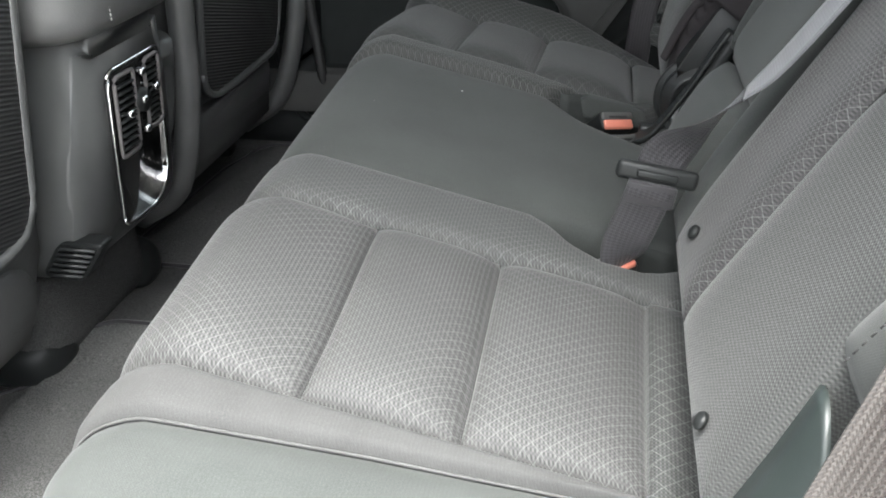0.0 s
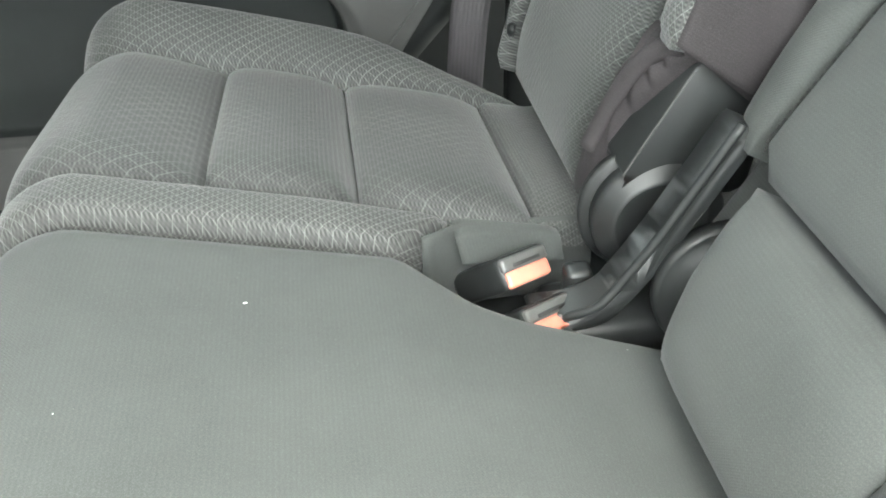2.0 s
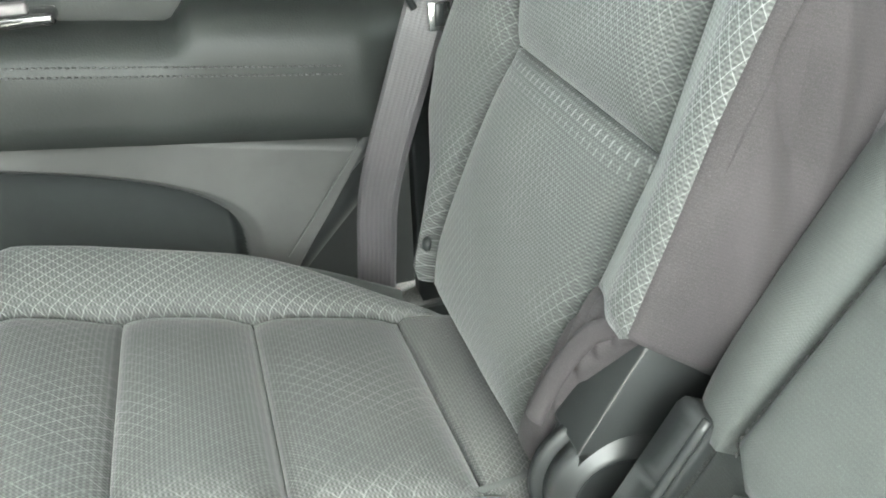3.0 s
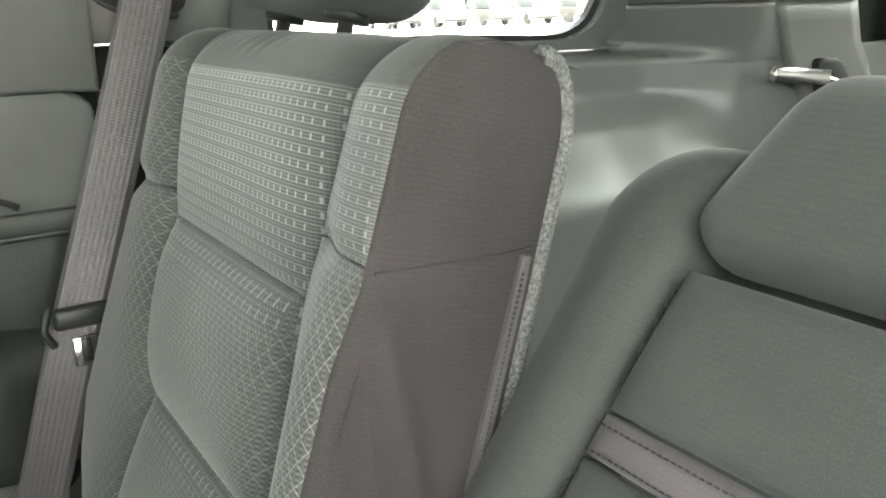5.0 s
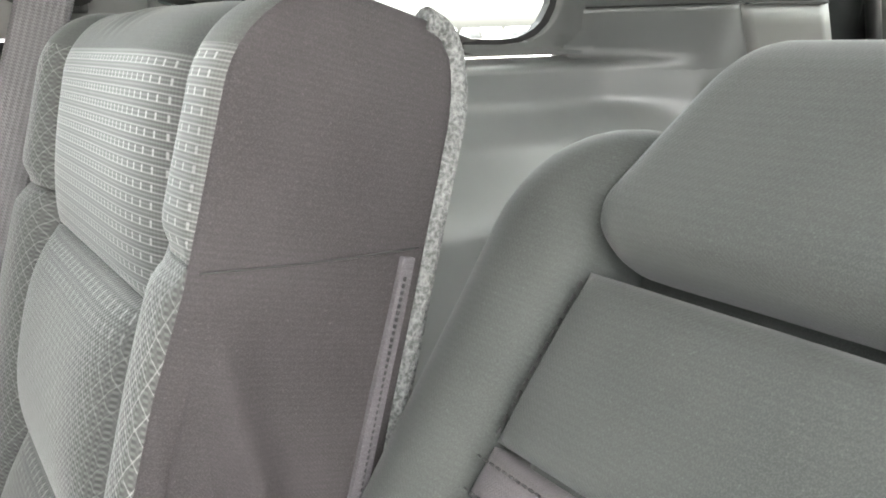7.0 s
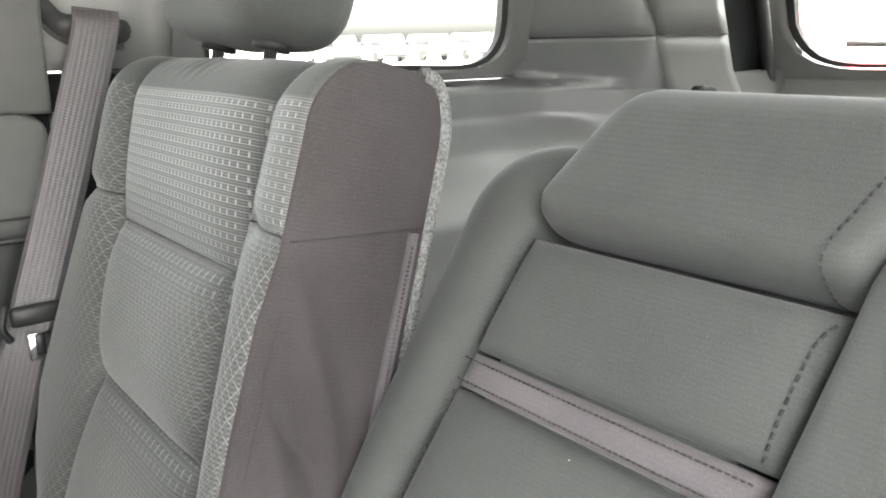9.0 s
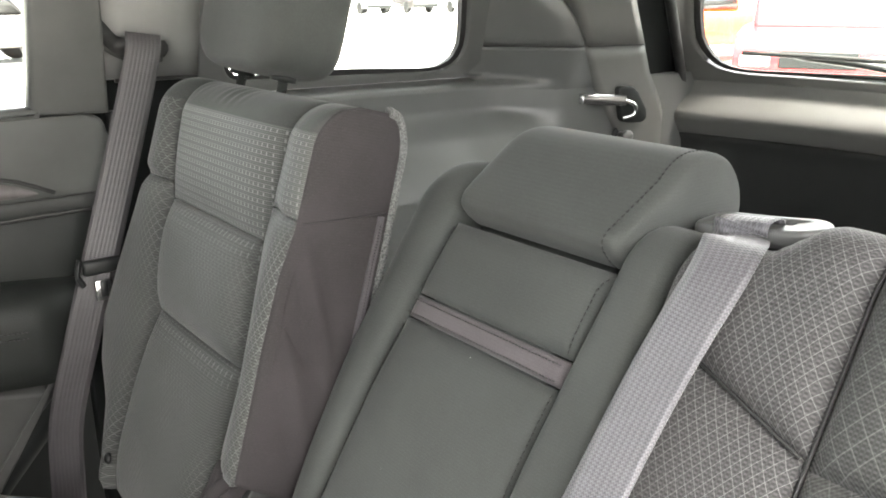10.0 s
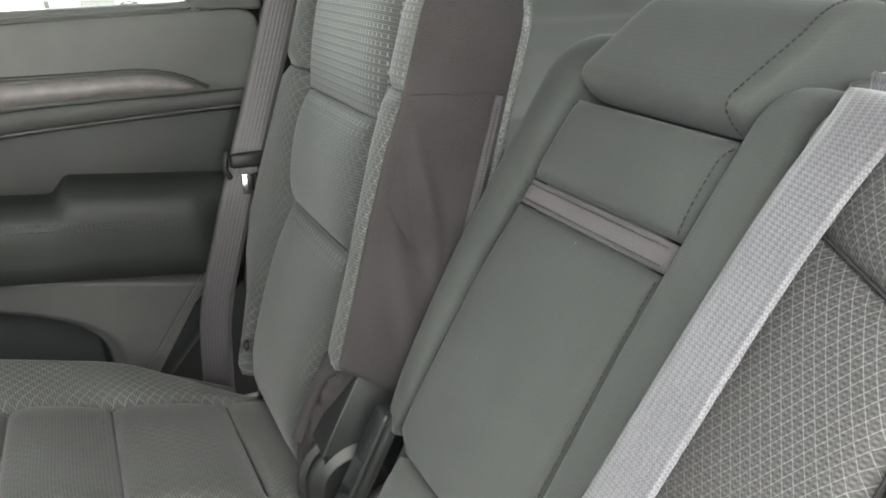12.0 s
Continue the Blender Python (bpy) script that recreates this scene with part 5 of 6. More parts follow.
def moulded_ring(outer, inner, place, thick, r):
    """A plate with a slot, its outer edge rounded by r."""
    def by_turn(pts):
        k = min(range(len(pts)), key=lambda i: abs(math.atan2(pts[i][1], pts[i][0]) + 2.5))
        return pts[k:] + pts[:k]

    def drawn_in(pts, w):
        return [(a - w * a / math.hypot(a, b), b - w * b / math.hypot(a, b)) for a, b in pts]
    o, q = by_turn(outer), by_turn(inner)
    loops = [(q, -thick), (o, -thick)] + [(drawn_in(o, r * (1 - math.cos(k * math.pi / 8))), -r + r * math.sin(k * math.pi / 8)) for k in range(5)] + [(q, 0.0)]
    bm = bmesh.new()
    v = [[bm.verts.new(place(a, b, h)) for a, b in loop] for loop, h in loops]
    for g, k in zip(v, v[1:] + v[:1]):
        for i in range(len(o)):
            j = (i + 1) % len(o)
            bm.faces.new((g[i], g[j], k[j], k[i]))
    return bm


def gp(a, b, h):
    """A place on the guide: a across, b to the back, h up."""
    return GC + GY * a + GX * b + GN * h


part("bezel", moulded_ring(EO, EI, gp, 0.014, 0.004), M_GUIDE, esc)
part("slot", rbox(gp(-0.001, 0.001, -0.010), (0.066, 0.018, 0.004), 0.001, 1, Matrix((GY, GX, GN)).transposed()), M_BLACK, esc)

belt = thing("seat_belt", WB.at(0.75, 0.1, 0.03), "grey middle lap and shoulder belt with tongue, hung over the backrest, coloured lit above and shaded below", "seat belt", "seat belts")
Yv = Vector((0, 1, 0))
TONGUE = Vector((0.088, 0.748, 0.776))
TA = Vector((0.985, 0.0, -0.16)).normalized()
BELT = [gp(0.002, 0.003, -0.008), gp(0.002, -0.003, 0.0040), gp(0.002, -0.020, 0.0040), gp(0.001, -0.026, -0.006), WB.at(0.712, 0.548, 0.004), WB.at(0.705, 0.518, 0.021), WB.at(0.709, 0.470, 0.029), WB.at(0.718, 0.40, 0.030), WB.at(0.732, 0.22, 0.036), WB.at(0.738, 0.165, 0.044)]
part("webbing", ribbon(BELT, [GY, GY, GY, GY, Yv + 0.08 * WB.up, Yv + 0.15 * WB.up, Yv + 0.17 * WB.up, Yv + 0.17 * WB.up, Yv + 0.17 * WB.up, Vector((0.2, 0.95, 0))], 0.047), M_BELT_LIT, belt)
# same belt as above, its shaded stretch given a darker colour
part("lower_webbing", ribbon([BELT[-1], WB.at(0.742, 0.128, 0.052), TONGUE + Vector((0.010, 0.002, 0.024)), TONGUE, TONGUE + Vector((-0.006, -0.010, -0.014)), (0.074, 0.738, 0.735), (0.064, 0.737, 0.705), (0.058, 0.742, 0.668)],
                             [Vector((0.2, 0.95, 0)), Vector((0.6, 0.75, 0)), TA, TA, TA, TA, TA, Vector((0.6, 0.8, 0))], 0.046), M_BELT_DARK, belt, "twisted webbing round the tongue, coloured darker for shade")
TF = TA.cross(Vector((0.25, 0.1, 0.95))).normalized()
tm = Matrix((TA, TF, TA.cross(TF))).transposed()
part("tongue", join(rbox(TONGUE, (0.080, 0.012, 0.020), 0.006, 3, tm), rbox(TONGUE + TF * 0.005, (0.040, 0.008, 0.008), 0.002, 2, tm)), M_BLACK, belt, "black plastic tongue")
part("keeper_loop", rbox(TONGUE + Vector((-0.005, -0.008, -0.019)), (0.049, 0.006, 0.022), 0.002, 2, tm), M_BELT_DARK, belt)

# ---- buckles, hinges, outer belts ----
def buckle(c, across, up, label, sub):
    a = Vector(across).normalized()
    u = Vector(up).normalized()
    f = a.cross(u).normalized()
    u = f.cross(a)
    m = Matrix((a, f, u)).transposed()
    e = thing("belt_buckle", c, label, "belt buckle", "belt buckles")
    part("housing", rbox(Vector(c) - u * 0.03, (0.054, 0.028, 0.066), 0.006, 3, m), M_BLACK, e)
    part("head", rbox(Vector(c) + u * 0.001 - f * 0.006, (0.050, 0.012, 0.010), 0.003, 2, m), M_BUCKLEGREY, e, "light grey head with the slot")
    part("slot", rbox(Vector(c) + u * 0.0055 - f * 0.004, (0.030, 0.003, 0.003), 0.0005, 1, m), M_RUBBER, e)
    part("release_button", rbox(Vector(c) + u * 0.000 + f * 0.006, (0.047, 0.014, 0.011), 0.003, 2, m), M_ORANGE, e, "orange-red release button")
    return e


buckle((0.050, 1.118, 0.691), (0.83, 0.525, -0.15), (0.48, -0.576, 0.645), "upright black buckle with an orange-red button beside the single seat", 0)
buckle((0.060, 1.072, 0.676), (0.83, 0.525, -0.15), (0.40, -0.576, 0.70), "sunken black buckle with an orange-red button in the seat gap", 0)
buckle((0.052, 0.750, 0.668), (0.75, 0.6, 0.1), (-0.3, -0.55, 1), "black buckle with an orange-red button, belt fastened in it", 0)

hinge = thing("recliner_mechanism", (0.12, 1.12, 0.66), "black plastic hinge covers between the two backrests", "recliner")
part("flange", lathe([(0.058, 0.0), (0.058, 0.007), (0.055, 0.009), (0.002, 0.009)], (0.157, 1.142, 0.722), (-0.10, -1, 0.05), 56), M_BLACKTRIM, hinge, "flat flange of the round hinge")
part("round_cover", lathe([(0.0525, 0.0), (0.0525, 0.012), (0.050, 0.015), (0.040, 0.021), (0.0375, 0.0235), (0.035, 0.0225), (0.030, 0.0185), (0.002, 0.0180)], (0.159, 1.131, 0.722), (-0.10, -1, 0.05), 56), M_BLACKTRIM, hinge, "stepped round hinge cover")
part("upper_arm", prism(rounded([(0.120, 0.742), (0.128, 0.764), (0.124, 0.768), (0.170, 0.852), (0.235, 0.860), (0.225, 0.742)], [0.004, 0.004, 0.004, 0.006, 0.01, 0.01]), lambda a, b, d: (a, d, b), 1.1185, 1.160, 0.0025, 2), M_BLACKTRIM, hinge)
# highlight on the bracket's edge, laid on as a thin pale tube
part("arm_highlight", tube([(0.1245, 1.1188, 0.7665), (0.147, 1.1188, 0.8085), (0.168, 1.1188, 0.847)], 0.0010, 6), M_DOORLIGHT, hinge, "pale line drawn as the edge's highlight")
part("fabric_collar", tube([(0.108, 1.160, 0.770), (0.124, 1.156, 0.812), (0.142, 1.146, 0.848), (0.160, 1.128, 0.864), (0.186, 1.118, 0.866)], 0.0040, 8, 6, 2.0), M_SIDE, hinge, "dark gathered fabric collar")


def strap_bar(line, width):
    """A flat bar's outline in the x, z plane, along a line of places."""
    pts = [Vector((x, 0, z)) for x, z in line]
    pts = spline(pts, 6)
    lo, hi = [], []
    for k, p in enumerate(pts):
        d = (pts[min(k + 1, len(pts) - 1)] - pts[max(k - 1, 0)]).normalized()
        n = Vector((-d.z, 0, d.x)) * width * 0.5
        lo.append((p.x - n.x, p.z - n.z))
        hi.append((p.x + n.x, p.z + n.z))
    return lo + hi[::-1]


BAR = [(0.050, 0.664), (0.078, 0.674), (0.099, 0.688), (0.116, 0.709), (0.139, 0.745), (0.163, 0.789), (0.186, 0.832)]
part("curved_bar", prism(strap_bar(BAR, 0.017), lambda a, b, d: (a, d + 0.40 * max(0.0, 0.10 - a), b), 1.056, 1.086, 0.005, 3), M_BLACKTRIM, hinge, "glossy curved plastic bar")
part("bar_ridge", tube([(a - 0.0075, 1.0575 + 0.40 * max(0.0, 0.10 - a), b + 0.004) for a, b in BAR[1:]], 0.0035, 8), M_BLACKTRIM, hinge, "rounded rib along the bar")
part("second_cover", lathe([(0.056, 0.0), (0.056, 0.010), (0.052, 0.013), (0.048, 0.012), (0.045, 0.018), (0.002, 0.020)], (0.187, 1.050, 0.706), (-0.15, -1, 0.1), 48), M_BLACKTRIM, hinge)
part("lower_block", rbox((0.125, 1.095, 0.648), (0.13, 0.07, 0.04), 0.012), M_BLACK, hinge)
part("foot_clip", rbox((0.092, 1.108, 0.678), (0.022, 0.020, 0.030), 0.005, 2), M_BLACKTRIM, hinge)



def outer_belt(mirror, label):
    f = (lambda p: (p[0] + 0.045, 2 * MID - p[1] + 0.005, p[2])) if mirror else (lambda p: p)
    e = thing("seat_belt", f((0.1, 1.57, 0.7)), label, "seat belt", "seat belts")
    sx = Vector((1, -0.25, 0))
    part("webbing", ribbon([f(p) for p in ((0.272, 1.600, 1.300), (0.262, 1.590, 1.262), (0.205, 1.578, 1.10), (0.157, 1.566, 0.972), (0.128, 1.572, 0.88), (0.095, 1.585, 0.76), (0.085, 1.59, 0.66), (0.08, 1.60, 0.54))],
                           [Vector((1, 0.25, 0)) if mirror else sx for _ in range(8)], 0.047), M_BELT_BROWN if mirror else M_BELT, e)
    if mirror:
        return e
    part("retainer", rbox(f((0.166, 1.556, 0.990)), (0.058, 0.012, 0.022), 0.005, 2), M_BLACK, e, "black plastic tongue stop")
    part("tongue_loop", tube([f((0.135, 1.552, 1.005)), f((0.128, 1.546, 0.985)), f((0.135, 1.548, 0.968))], 0.004, 8), M_BLACK, e)
    k = part("latch_plate", rbox(f((0.163, 1.556, 0.955)), (0.024, 0.004, 0.030), 0.002, 2), M_CHROME, e, "shiny latch plate")
    part("latch_slot", rbox(f((0.163, 1.5535 if not mirror else 1.5585, 0.957)), (0.010, 0.003, 0.024), 0.001, 1), M_BLACK, k)
    return e


outer_belt(False, "grey outer seat belt hanging from the pillar guide beside the door")
outer_belt(True, "brown-grey outer seat belt hanging beside the open door")
guide = thing("belt_slot_cover", (0.26, 1.6, 1.29), "grey moulded belt outlet in the pillar", "belt guide")
part("hood", prism(rounded([(0.200, 1.340), (0.215, 1.325), (0.240, 1.296), (0.310, 1.288), (0.312, 1.268), (0.298, 1.262), (0.235, 1.272), (0.218, 1.29), (0.198, 1.33)], 0.006), lambda a, b, d: (a, side_y(a, b) - d, b), 0.0, 0.016, 0.004), M_RUBBER, guide, "dark curved mouth of the belt outlet")
part("rim", tube([(0.204, side_y(0.2, 1.32) - 0.006, 1.322), (0.222, side_y(0.2, 1.29) - 0.008, 1.286), (0.262, side_y(0.2, 1.26) - 0.010, 1.264), (0.306, side_y(0.2, 1.26) - 0.008, 1.262)], 0.006, 8), M_DOORLIGHT, guide, "grey lower rim of the outlet")
structure("pillar_seam", tube([flank(x, 1.2325, -0.003) for x in (0.24, 0.28, 0.32, 0.36)], 0.003, 6), M_RUBBER, "dark joint between pillar trims", "pillar trim")

M_GREENTRIM = plastic("dark_green_grey_plastic", (0.015, 0.020, 0.019), 0.42, 500)
# near hinge cover beside the open door
cover = thing("hinge_cover", (0.14, 0.33, 0.66), "dark green-grey plastic hinge cover beside the backrest's foot", "hinge cover")
part("shell", sheet(lambda u, v: (0.108 + 0.06 * u, 0.40 - 0.09 * v + 0.02 * u, 0.645 + 0.12 * u + 0.05 * math.sin(math.pi * v) * (0.5 + 0.5 * u)), 14, 12, None, 0.06, (0, 0, -1)), M_GREENTRIM, cover)
part("lower_shell", tube([(0.095, 0.425, 0.64), (0.105, 0.40, 0.665), (0.13, 0.36, 0.69), (0.16, 0.33, 0.70)], 0.014, 10, 6, 0.8), M_GREENTRIM, cover, "curled lower edge of the cover")

# cargo fittings on the tail corner panel
hook = thing("cargo_striker", (1.09, 1.46, 1.16), "metal striker plate in a black recess of the tail pillar", "striker")
part("recess", prism(rounded([(1.070, 1.184), (1.107, 1.182), (1.138, 1.130), (1.132, 1.114), (1.082, 1.116)], 0.012), corner, -0.014, 0.004, 0.003), M_BLACK, hook)
part("plate", prism([(0.955, 1.180), (1.070, 1.170), (1.070, 1.150), (0.955, 1.162)], lambda a, b, d: (a, corner(1.09, b, d)[1] - 0.004, b), -0.026, -0.014, 0.002), M_CHROME, hook, "bare metal plate")
part("clip", tube([corner(1.070, 1.160, -0.016), corner(1.098, 1.150, -0.022), corner(1.100, 1.132, -0.022), corner(1.082, 1.124, -0.014)], 0.0045, 8), M_CHROME, hook)
for x, z, r in ((1.090, 1.090, 1.0), (1.060, 1.036, 0.8)):
    knob = thing("bag_hook", corner(x, z, 0), "small grey bag hook on the cargo trim", "hook", "bag hooks")
    part("rosette", lathe([(0.017 * r, 0), (0.016 * r, 0.003), (0.004, 0.004)], corner(x, z, 0.001), (-0.2, -1, 0), 24), M_BLACK, knob)
    part("stem", lathe([(0.008 * r, 0), (0.007 * r, 0.022)], corner(x, z, 0), (-0.2, -1, -0.1), 20), M_SILVERTRIM, knob)
    part("head", lathe([(0.013 * r, 0), (0.014 * r, 0.004), (0.010 * r, 0.008), (0.001, 0.009)], corner(x - 0.004, z, -0.020), (-0.2, -1, -0.1), 20), M_BUCKLEGREY, knob)
vent = thing("cargo_vent", corner(1.165, 0.95, 0), "small barred air vent in the tail corner panel", "vent")
VO, VI = resample(rounded([(1.13, 0.88), (1.20, 0.88), (1.20, 1.02), (1.13, 1.02)], 0.02), 48), resample(rounded([(1.138, 0.888), (1.192, 0.888), (1.192, 1.012), (1.138, 1.012)], 0.015), 48)
part("frame", ring(VO, VI, corner, -0.006, 0.003), M_TRIM, vent)
for k in range(7):
    part("slat", prism([(1.138, 0.898 + 0.016 * k), (1.192, 0.898 + 0.016 * k), (1.192, 0.905 + 0.016 * k), (1.138, 0.905 + 0.016 * k)], corner, -0.005, 0.002), M_TRIM, vent)

# ---- front seats and console ----
def front_seat(yc, mirror, label):
    e = thing("front_seat", (-0.75, yc, FLOOR), label, "car seat", "front seats")

    bow, half = (0.06, 0.165) if mirror else (0.025, 0.205)

    def shell(y, z, d):
        return (-0.635 + 0.16 * (z - 0.6) + d - bow * ((y - yc) / 0.26) ** 4, y, z)
    o = rounded([(yc - 0.25, 0.55), (yc + 0.25, 0.55), (yc + 0.24, 1.15), (yc + 0.17, 1.26), (yc - 0.17, 1.26), (yc - 0.24, 1.15)], [0.06, 0.06, 0.05, 0.06, 0.06, 0.05])
    part("back_shell", prism(o, shell, -0.14, 0.0, 0.02, 3), M_LEATHER, e, "black back of the front seat")
    p = rounded([(yc - half, 0.662), (yc + half, 0.668), (yc + half + 0.02, 1.02), (yc - half - 0.02, 1.02)], [0.05, 0.05, 0.02, 0.02])
    part("pocket", prism(p, shell, 0.002, 0.020, 0.006, 2), M_NET, e, "black ribbed map pocket")
    q = resample(p, 80)
    part("pocket_frame", tube([shell(a, b, 0.018) for a, b in q + q[:1]], 0.007, 8, 1), M_TRIM, e)
    part("lower_shell", prism(rounded([(yc - 0.235, 0.52), (yc + 0.235, 0.52), (yc + 0.215, 0.63), (yc - 0.215, 0.63)], 0.05), shell, -0.12, 0.004, 0.018, 3), M_LEATHER, e)
    part("cushion", rbox((-0.98, yc, 0.62), (0.48, 0.48, 0.16), 0.05, 4), M_LEATHER, e)
    for s in (-1, 1):
        part("rail", rbox((-1.02, yc + s * 0.245, FLOOR + 0.05), (0.48, 0.05, 0.09), 0.015), M_BLACK, e)
        if s == (-1 if mirror else 1):
            part("rail_cover", pillow((-0.765, yc + s * 0.29, FLOOR + 0.035), (0.075, 0.055, 0.045), 0.75, None, 18), M_BLACK, e, "rounded black rail end cover")
        if mirror:
            part("side_wing", tube([(-0.74, yc + s * 0.225, 0.47), (-0.65, yc + s * 0.235, 0.54), (-0.60, yc + s * 0.245, 0.70), (-0.585, yc + s * 0.245, 0.86), (-0.56, yc + s * 0.24, 1.05)], 0.020, 12), M_LEATHER, e)
    return e


def ribbed(name, col):
    m, t, b = nodes_of(name)
    s = t.nodes.new("ShaderNodeSeparateXYZ")
    t.links.new(coords(t), s.inputs[0])
    w = op(t, "SINE", op(t, "MULTIPLY", op(t, "ADD", s.outputs[2], op(t, "MULTIPLY", s.outputs[1], 0.25)), 2 * math.pi / 0.0055))
    c = blend(t, ramp(t, w, -0.5, 0.5), tone(col, 0.4), tone(col, 1.5))
    t.links.new(c, b.inputs["Base Color"])
    b.inputs["Roughness"].default_value = 0.55
    bump(t, b, w, 0.6, 0.002)
    return m


M_NET = ribbed("ribbed_net", (0.03, 0.03, 0.03))
front_seat(0.528, False, "black driver's seat seen from behind with ribbed map pocket")
front_seat(1.360, True, "black front passenger seat seen from behind with ribbed map pocket")

con = thing("centre_console", (-0.75, MID, FLOOR), "black centre console end with rear air vents and padded lid", "centre console")


def cface(y, z, d):
    """The console's rear face, bowed and leaning forward towards its foot."""
    return (-0.569 - 0.10 * max(0.0, 0.818 - z) + d - 0.016 * ((y - MID) / 0.12) ** 4 - 0.05 * (max(0.0, 0.605 - z) / 0.06) ** 2, y, z)


part("body", prism(rounded([(0.795, 0.548), (1.055, 0.548), (1.055, 0.70), (1.020, 0.868), (0.832, 0.868), (0.795, 0.70)], [0.03, 0.09, 0.05, 0.02, 0.02, 0.05]), cface, -0.5, 0.0, 0.030, 5), M_TRIM, con)
part("lid", pillow((-0.752, MID, 0.936), (0.222, 0.150, 0.080), 0.4, None, 28), M_LEATHER, con, "black stitched leather armrest lid")
part("lid_stitching", stitches([(-0.533, MID - 0.072, 0.885 + 0.01 * k) for k in range(10)], 0.005, 0.0009), M_LIGHTPLASTIC, con)
PL = rounded([(0.865, 0.606), (0.955, 0.602), (0.992, 0.634), (0.992, 0.818), (0.865, 0.818)], [0.012, 0.03, 0.03, 0.014, 0.014])
plate = part("vent_plate", prism(PL, cface, 0.001, 0.006, 0.002), M_GLOSS, con, "gloss black vent plate")
q = resample(PL, 90)
part("plate_rim", tube([cface(a, b, 0.006) for a, b in q + q[:1]], 0.0028, 6, 1), M_CHROME, plate, "chrome rim")
for k in range(10):
    part("vent_slat", prism([(0.876, 0.710 + 0.0092 * k), (0.912, 0.710 + 0.0092 * k), (0.912, 0.713 + 0.0092 * k), (0.876, 0.713 + 0.0092 * k)], cface, 0.006, 0.014, 0.001, 1), M_BLACK, plate)
    part("vent_slat", prism([(0.950, 0.724 + 0.0080 * k), (0.978, 0.724 + 0.0080 * k), (0.978, 0.727 + 0.0080 * k), (0.950, 0.727 + 0.0080 * k)], cface, 0.006, 0.012, 0.001, 1), M_BLACK, plate)
for y0, y1, z0, z1 in ((0.872, 0.917, 0.702, 0.808), (0.945, 0.983, 0.717, 0.811)):
    q = resample(rounded([(y0, z0), (y1, z0), (y1, z1), (y0, z1)], 0.006), 48)
    part("vent_frame", tube([cface(a, b, 0.010) for a, b in q + q[:1]], 0.0028, 6, 1), M_SILVERTRIM, plate, "silver vent frame")
for y, z in ((0.894, 0.755), (0.931, 0.800), (0.931, 0.762), (0.931, 0.722), (0.964, 0.770)):
    part("vent_knob", rbox(cface(y, z, 0.013), (0.012, 0.012, 0.010), 0.003, 2), M_CHROME, plate, "chrome vent knob")
part("thumb_wheel", lathe([(0.016, 0), (0.016, 0.012), (0.001, 0.012)], cface(0.931, 0.762, 0.003), (1, 0, 0), 24), M_BLACK, plate)


def cheek(x, z, d):
    """The console's near cheek."""
    return (x, 0.797 - d, z)


fv = part("foot_vent", prism(rounded([(-0.672, 0.566), (-0.612, 0.562), (-0.570, 0.620), (-0.634, 0.618)], 0.012), cheek, -0.02, 0.008, 0.003), M_BLACK, con)
for k in range(6):
    z = 0.570 + 0.0080 * k
    part("foot_slat", prism([(-0.664 + 0.7 * (z - 0.566), z), (-0.613 + 0.7 * (z - 0.566), z), (-0.611 + 0.7 * (z - 0.566), z + 0.0040), (-0.661 + 0.7 * (z - 0.566), z + 0.0040)], cheek, 0.007, 0.015, 0.0015, 1), M_BLACKTRIM, fv)
part("side_cheek", tube([(-0.60, 1.055, 0.80), (-0.62, 1.085, 0.76), (-0.64, 1.095, 0.68), (-0.68, 1.075, 0.56)], 0.022, 12), M_TRIM, con)

# floor mats
def floor_mat(o, label):
    e = thing("floor_mat", (-0.55, o[0][1], FLOOR), label, "floor mat", "floor mats")
    o = rounded(o, 0.02)
    pl = lambda a, b, d: (a, b, carpet_z(a, b) + d)
    part("mat", prism(o, pl, 0.002, 0.008, 0.002), M_MAT, e, "", False)
    q = resample(o, 160)
    part("binding", tube([pl(a, b, 0.008) for a, b in q + q[:1]], 0.004, 6, 1), M_BELT_DARK, e, "dark bound edge")
    return e


floor_mat([(-0.82, 0.27), (-0.775, 0.745), (-0.720, 0.780), (-0.712, 0.880), (-0.675, 0.911), (-0.36, 0.915), (-0.36, 0.27)], "dark carpet floor mat behind the driver's seat")
floor_mat([(-0.80, 1.12), (-0.77, 1.53), (-0.745, 1.60), (-0.70, 1.615), (-0.36, 1.615), (-0.36, 1.12)], "dark carpet floor mat behind the passenger seat")

# ---- outside ----
def asphalt(name, col):
    m, t, b = nodes_of(name)
    c = blend(t, ramp(t, grain(t, 160, 3), 0.3, 0.7), tone(col, 0.7), tone(col, 1.3))
    c = blend(t, ramp(t, grain(t, 0.6, 4), 0.35, 0.7, 0, 0.5), c, tone(col, 1.5))
    t.links.new(c, b.inputs["Base Color"])
    b.inputs["Roughness"].default_value = 0.9
    return m


GROUND = -0.15
structure("ground", grid_panel(-400, 400, -400, 400, lambda a, b, d: (a, b, GROUND - d), 2, 2, 0.1), asphalt("sunlit_concrete", (0.45, 0.445, 0.43)), "pale sunlit parking lot concrete", "ground")


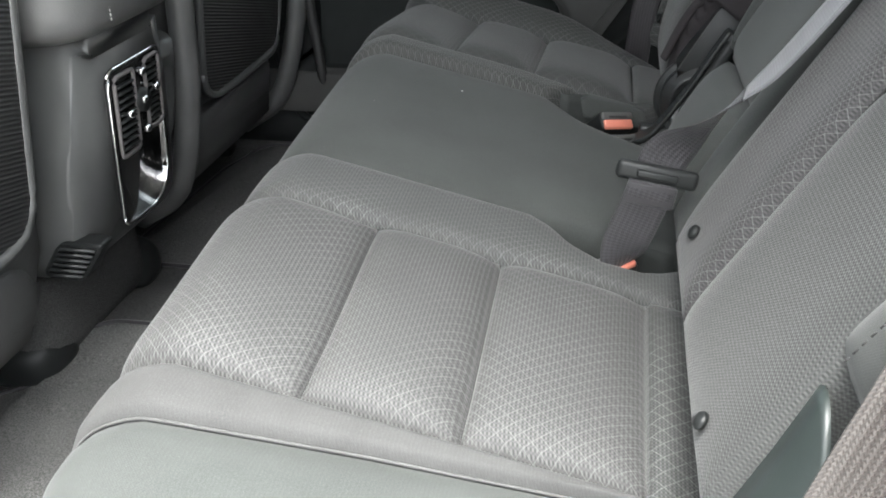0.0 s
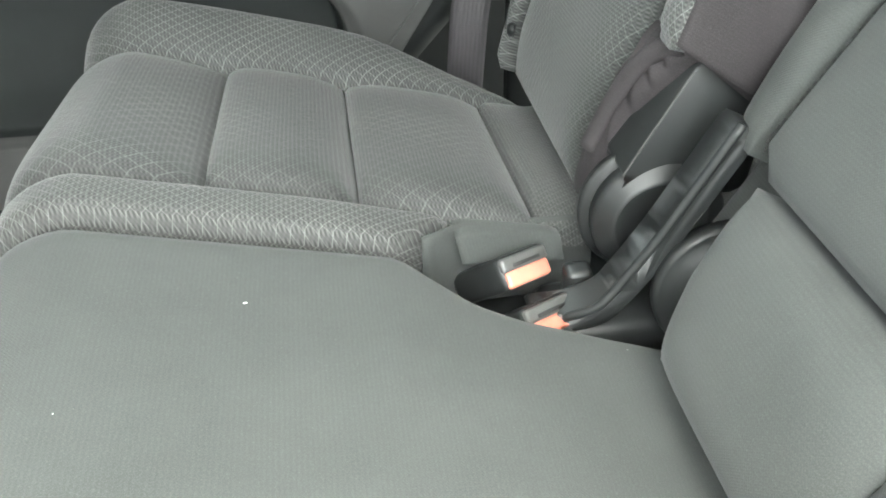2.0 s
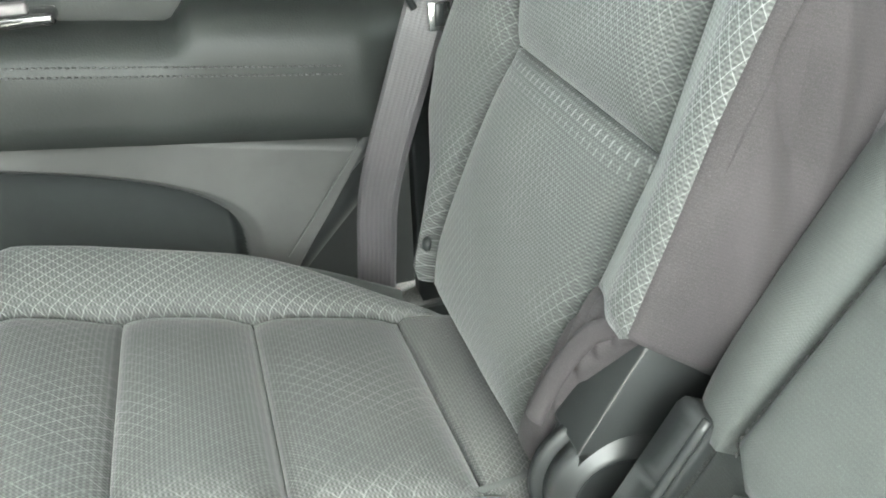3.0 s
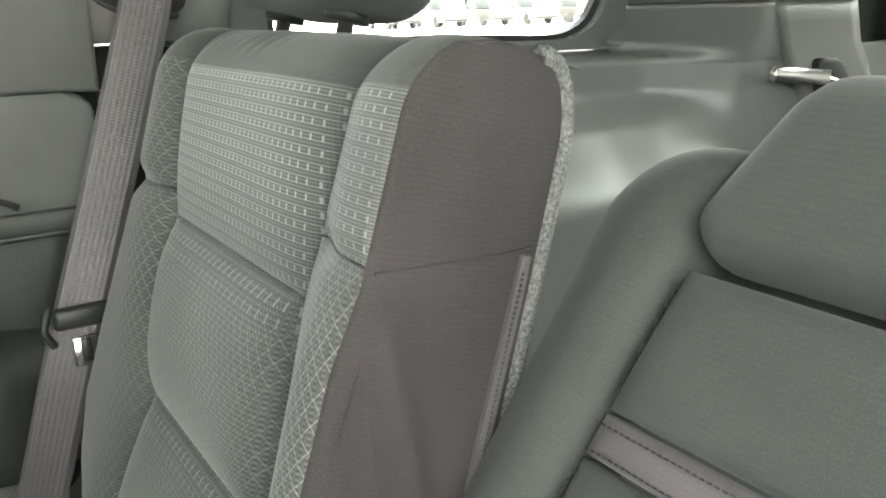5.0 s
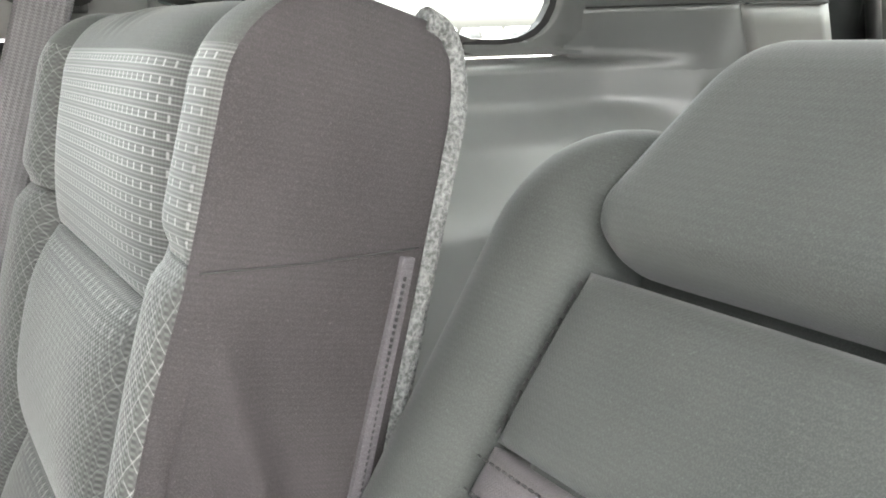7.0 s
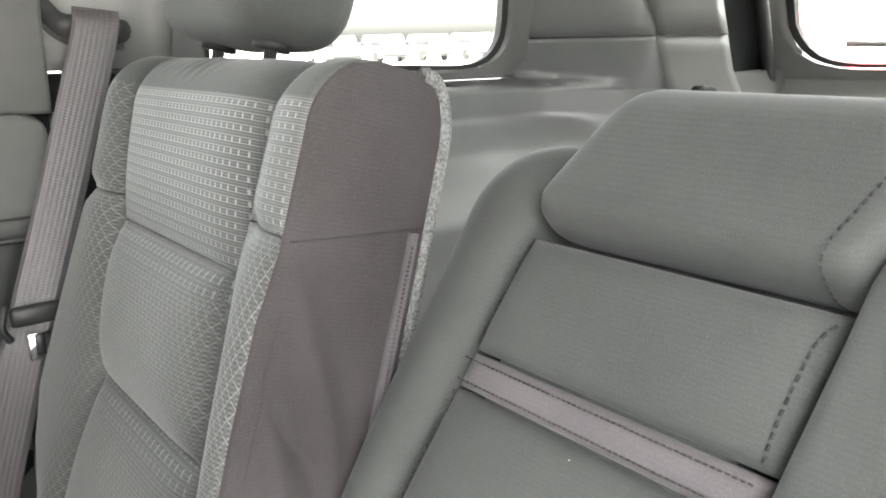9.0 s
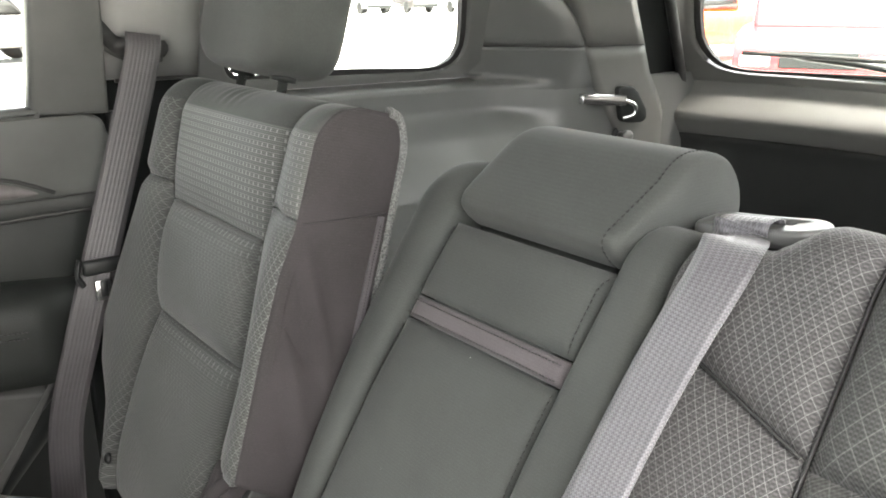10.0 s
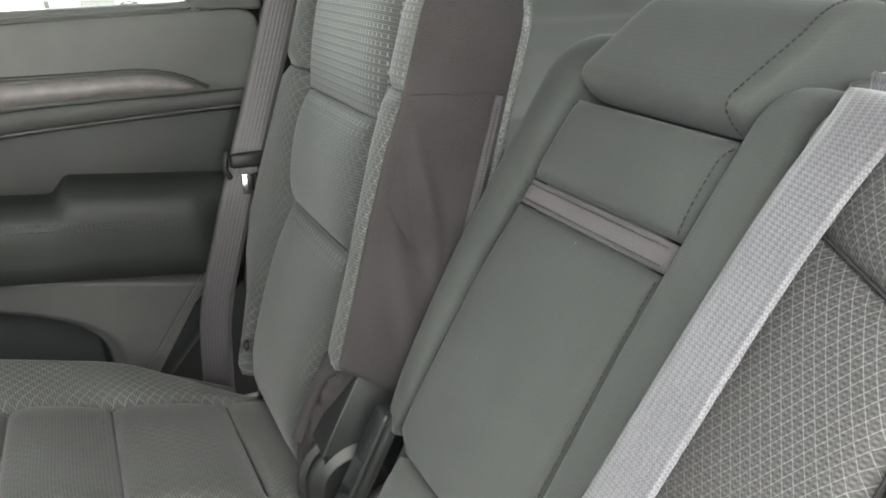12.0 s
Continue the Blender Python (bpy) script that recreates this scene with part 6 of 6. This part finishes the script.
def parked(at, turn, paint, label, length=4.7, width=1.85, height=1.7, pickup=False):
    """A parked vehicle: body, cabin, glass, bumpers, lamps and wheels."""
    e = thing("parked_truck" if pickup else "parked_car", (at[0], at[1], GROUND), label, "pickup truck" if pickup else "car", "parked vehicles")
    m = Matrix.Translation((at[0], at[1], GROUND)) @ Matrix.Rotation(radians(turn), 4, "Z")
    hl, hw, h = length / 2, width / 2, height

    def pl(a, b, d):
        return m @ Vector((a, d, b))
    body = [(-hl, 0.35), (hl, 0.35), (hl, 0.75), (hl - 0.1, 0.95), (hl - 1.15, 1.02), (-hl + 0.05, 1.02), (-hl, 0.9)]
    part("body", prism(rounded(body, 0.08), pl, -hw, hw, 0.08, 3), paint, e)
    cab = [(-0.3, 1.0), (hl - 1.1, 1.0), (hl - 1.75, h), (-0.15, h)] if pickup else [(-hl + 0.12, 1.0), (hl - 1.1, 1.0), (hl - 1.8, h), (-hl + 0.45, h)]
    part("cabin", prism(rounded(cab, 0.08), pl, -hw + 0.12, hw - 0.12, 0.08, 3), paint, e)
    win = [(a * 0.93 + 0.03, 1.06 + (b - 1.0) * 0.8) for a, b in cab]
    for s in (-1, 1):
        part("side_window", prism(rounded(win, 0.06), pl, s * (hw - 0.11) - 0.008, s * (hw - 0.11) + 0.008), M_GLOSS, e, "dark side window")
    for x, z, hh in ((hl - 0.02, 0.68, 0.14), (-hl + 0.02, 0.75, 0.16)):
        for s in (-1, 1):
            part("lamp", rbox(m @ Vector((x, s * (hw - 0.25), z)), (0.08, 0.34, hh), 0.03, 2, m.to_3x3()), M_LIGHTPLASTIC, e)
    for x in (hl, -hl):
        part("bumper", rbox(m @ Vector((x, 0, 0.45)), (0.16, width - 0.1, 0.2), 0.05, 2, m.to_3x3()), M_BLACK, e)
    part("grille", rbox(m @ Vector((hl - 0.01, 0, 0.70)), (0.06, width * 0.45, 0.2), 0.02, 2, m.to_3x3()), M_BLACK, e)
    ax = m.to_3x3() @ Vector((0, 1, 0))
    for x in (hl - 0.95, -hl + 0.95):
        for s in (-1, 1):
            w = part("tyre", lathe([(0.24, -0.11), (0.345, -0.11), (0.36, -0.07), (0.36, 0.07), (0.345, 0.11), (0.24, 0.11)], m @ Vector((x, s * (hw - 0.1), 0.36)), ax, 32), M_RUBBER, e)
            part("rim", lathe([(0.24, -0.10), (0.20, -0.085), (0.06, -0.06), (0.06, 0.06), (0.20, 0.085), (0.24, 0.10)], m @ Vector((x, s * (hw - 0.1), 0.36)), ax, 10), M_CHROME, w, "silver wheel rim")
    return e


P_RED = simple("red_car_paint", (0.55, 0.02, 0.025), 0.2)
P_ORANGE = simple("orange_red_paint", (0.75, 0.09, 0.02), 0.2)
P_DARK = simple("dark_brown_paint", (0.05, 0.045, 0.045), 0.2)
P_SILVER = simple("silver_paint", (0.5, 0.5, 0.5), 0.25, 0.6)
parked((15.8, 11.6), 150, P_ORANGE, "orange-red pickup truck parked across the lot", 5.4, 1.95, 1.85, True)
parked((11.2, 6.5), 208, P_RED, "red car parked behind the tailgate")
parked((2.6, 21.5), 4, P_DARK, "dark pickup truck parked across the lot", 5.6, 1.95, 1.85, True)
parked((-3.8, 21.0), 3, P_SILVER, "silver car parked in the row across the lot")
for i in range(7):
    parked((27 + 3.1 * i, 48 - 0.6 * i), 85, (P_DARK, P_SILVER)[i % 2], ("dark" if i % 2 == 0 else "silver") + " car standing in a distant row", 4.5)
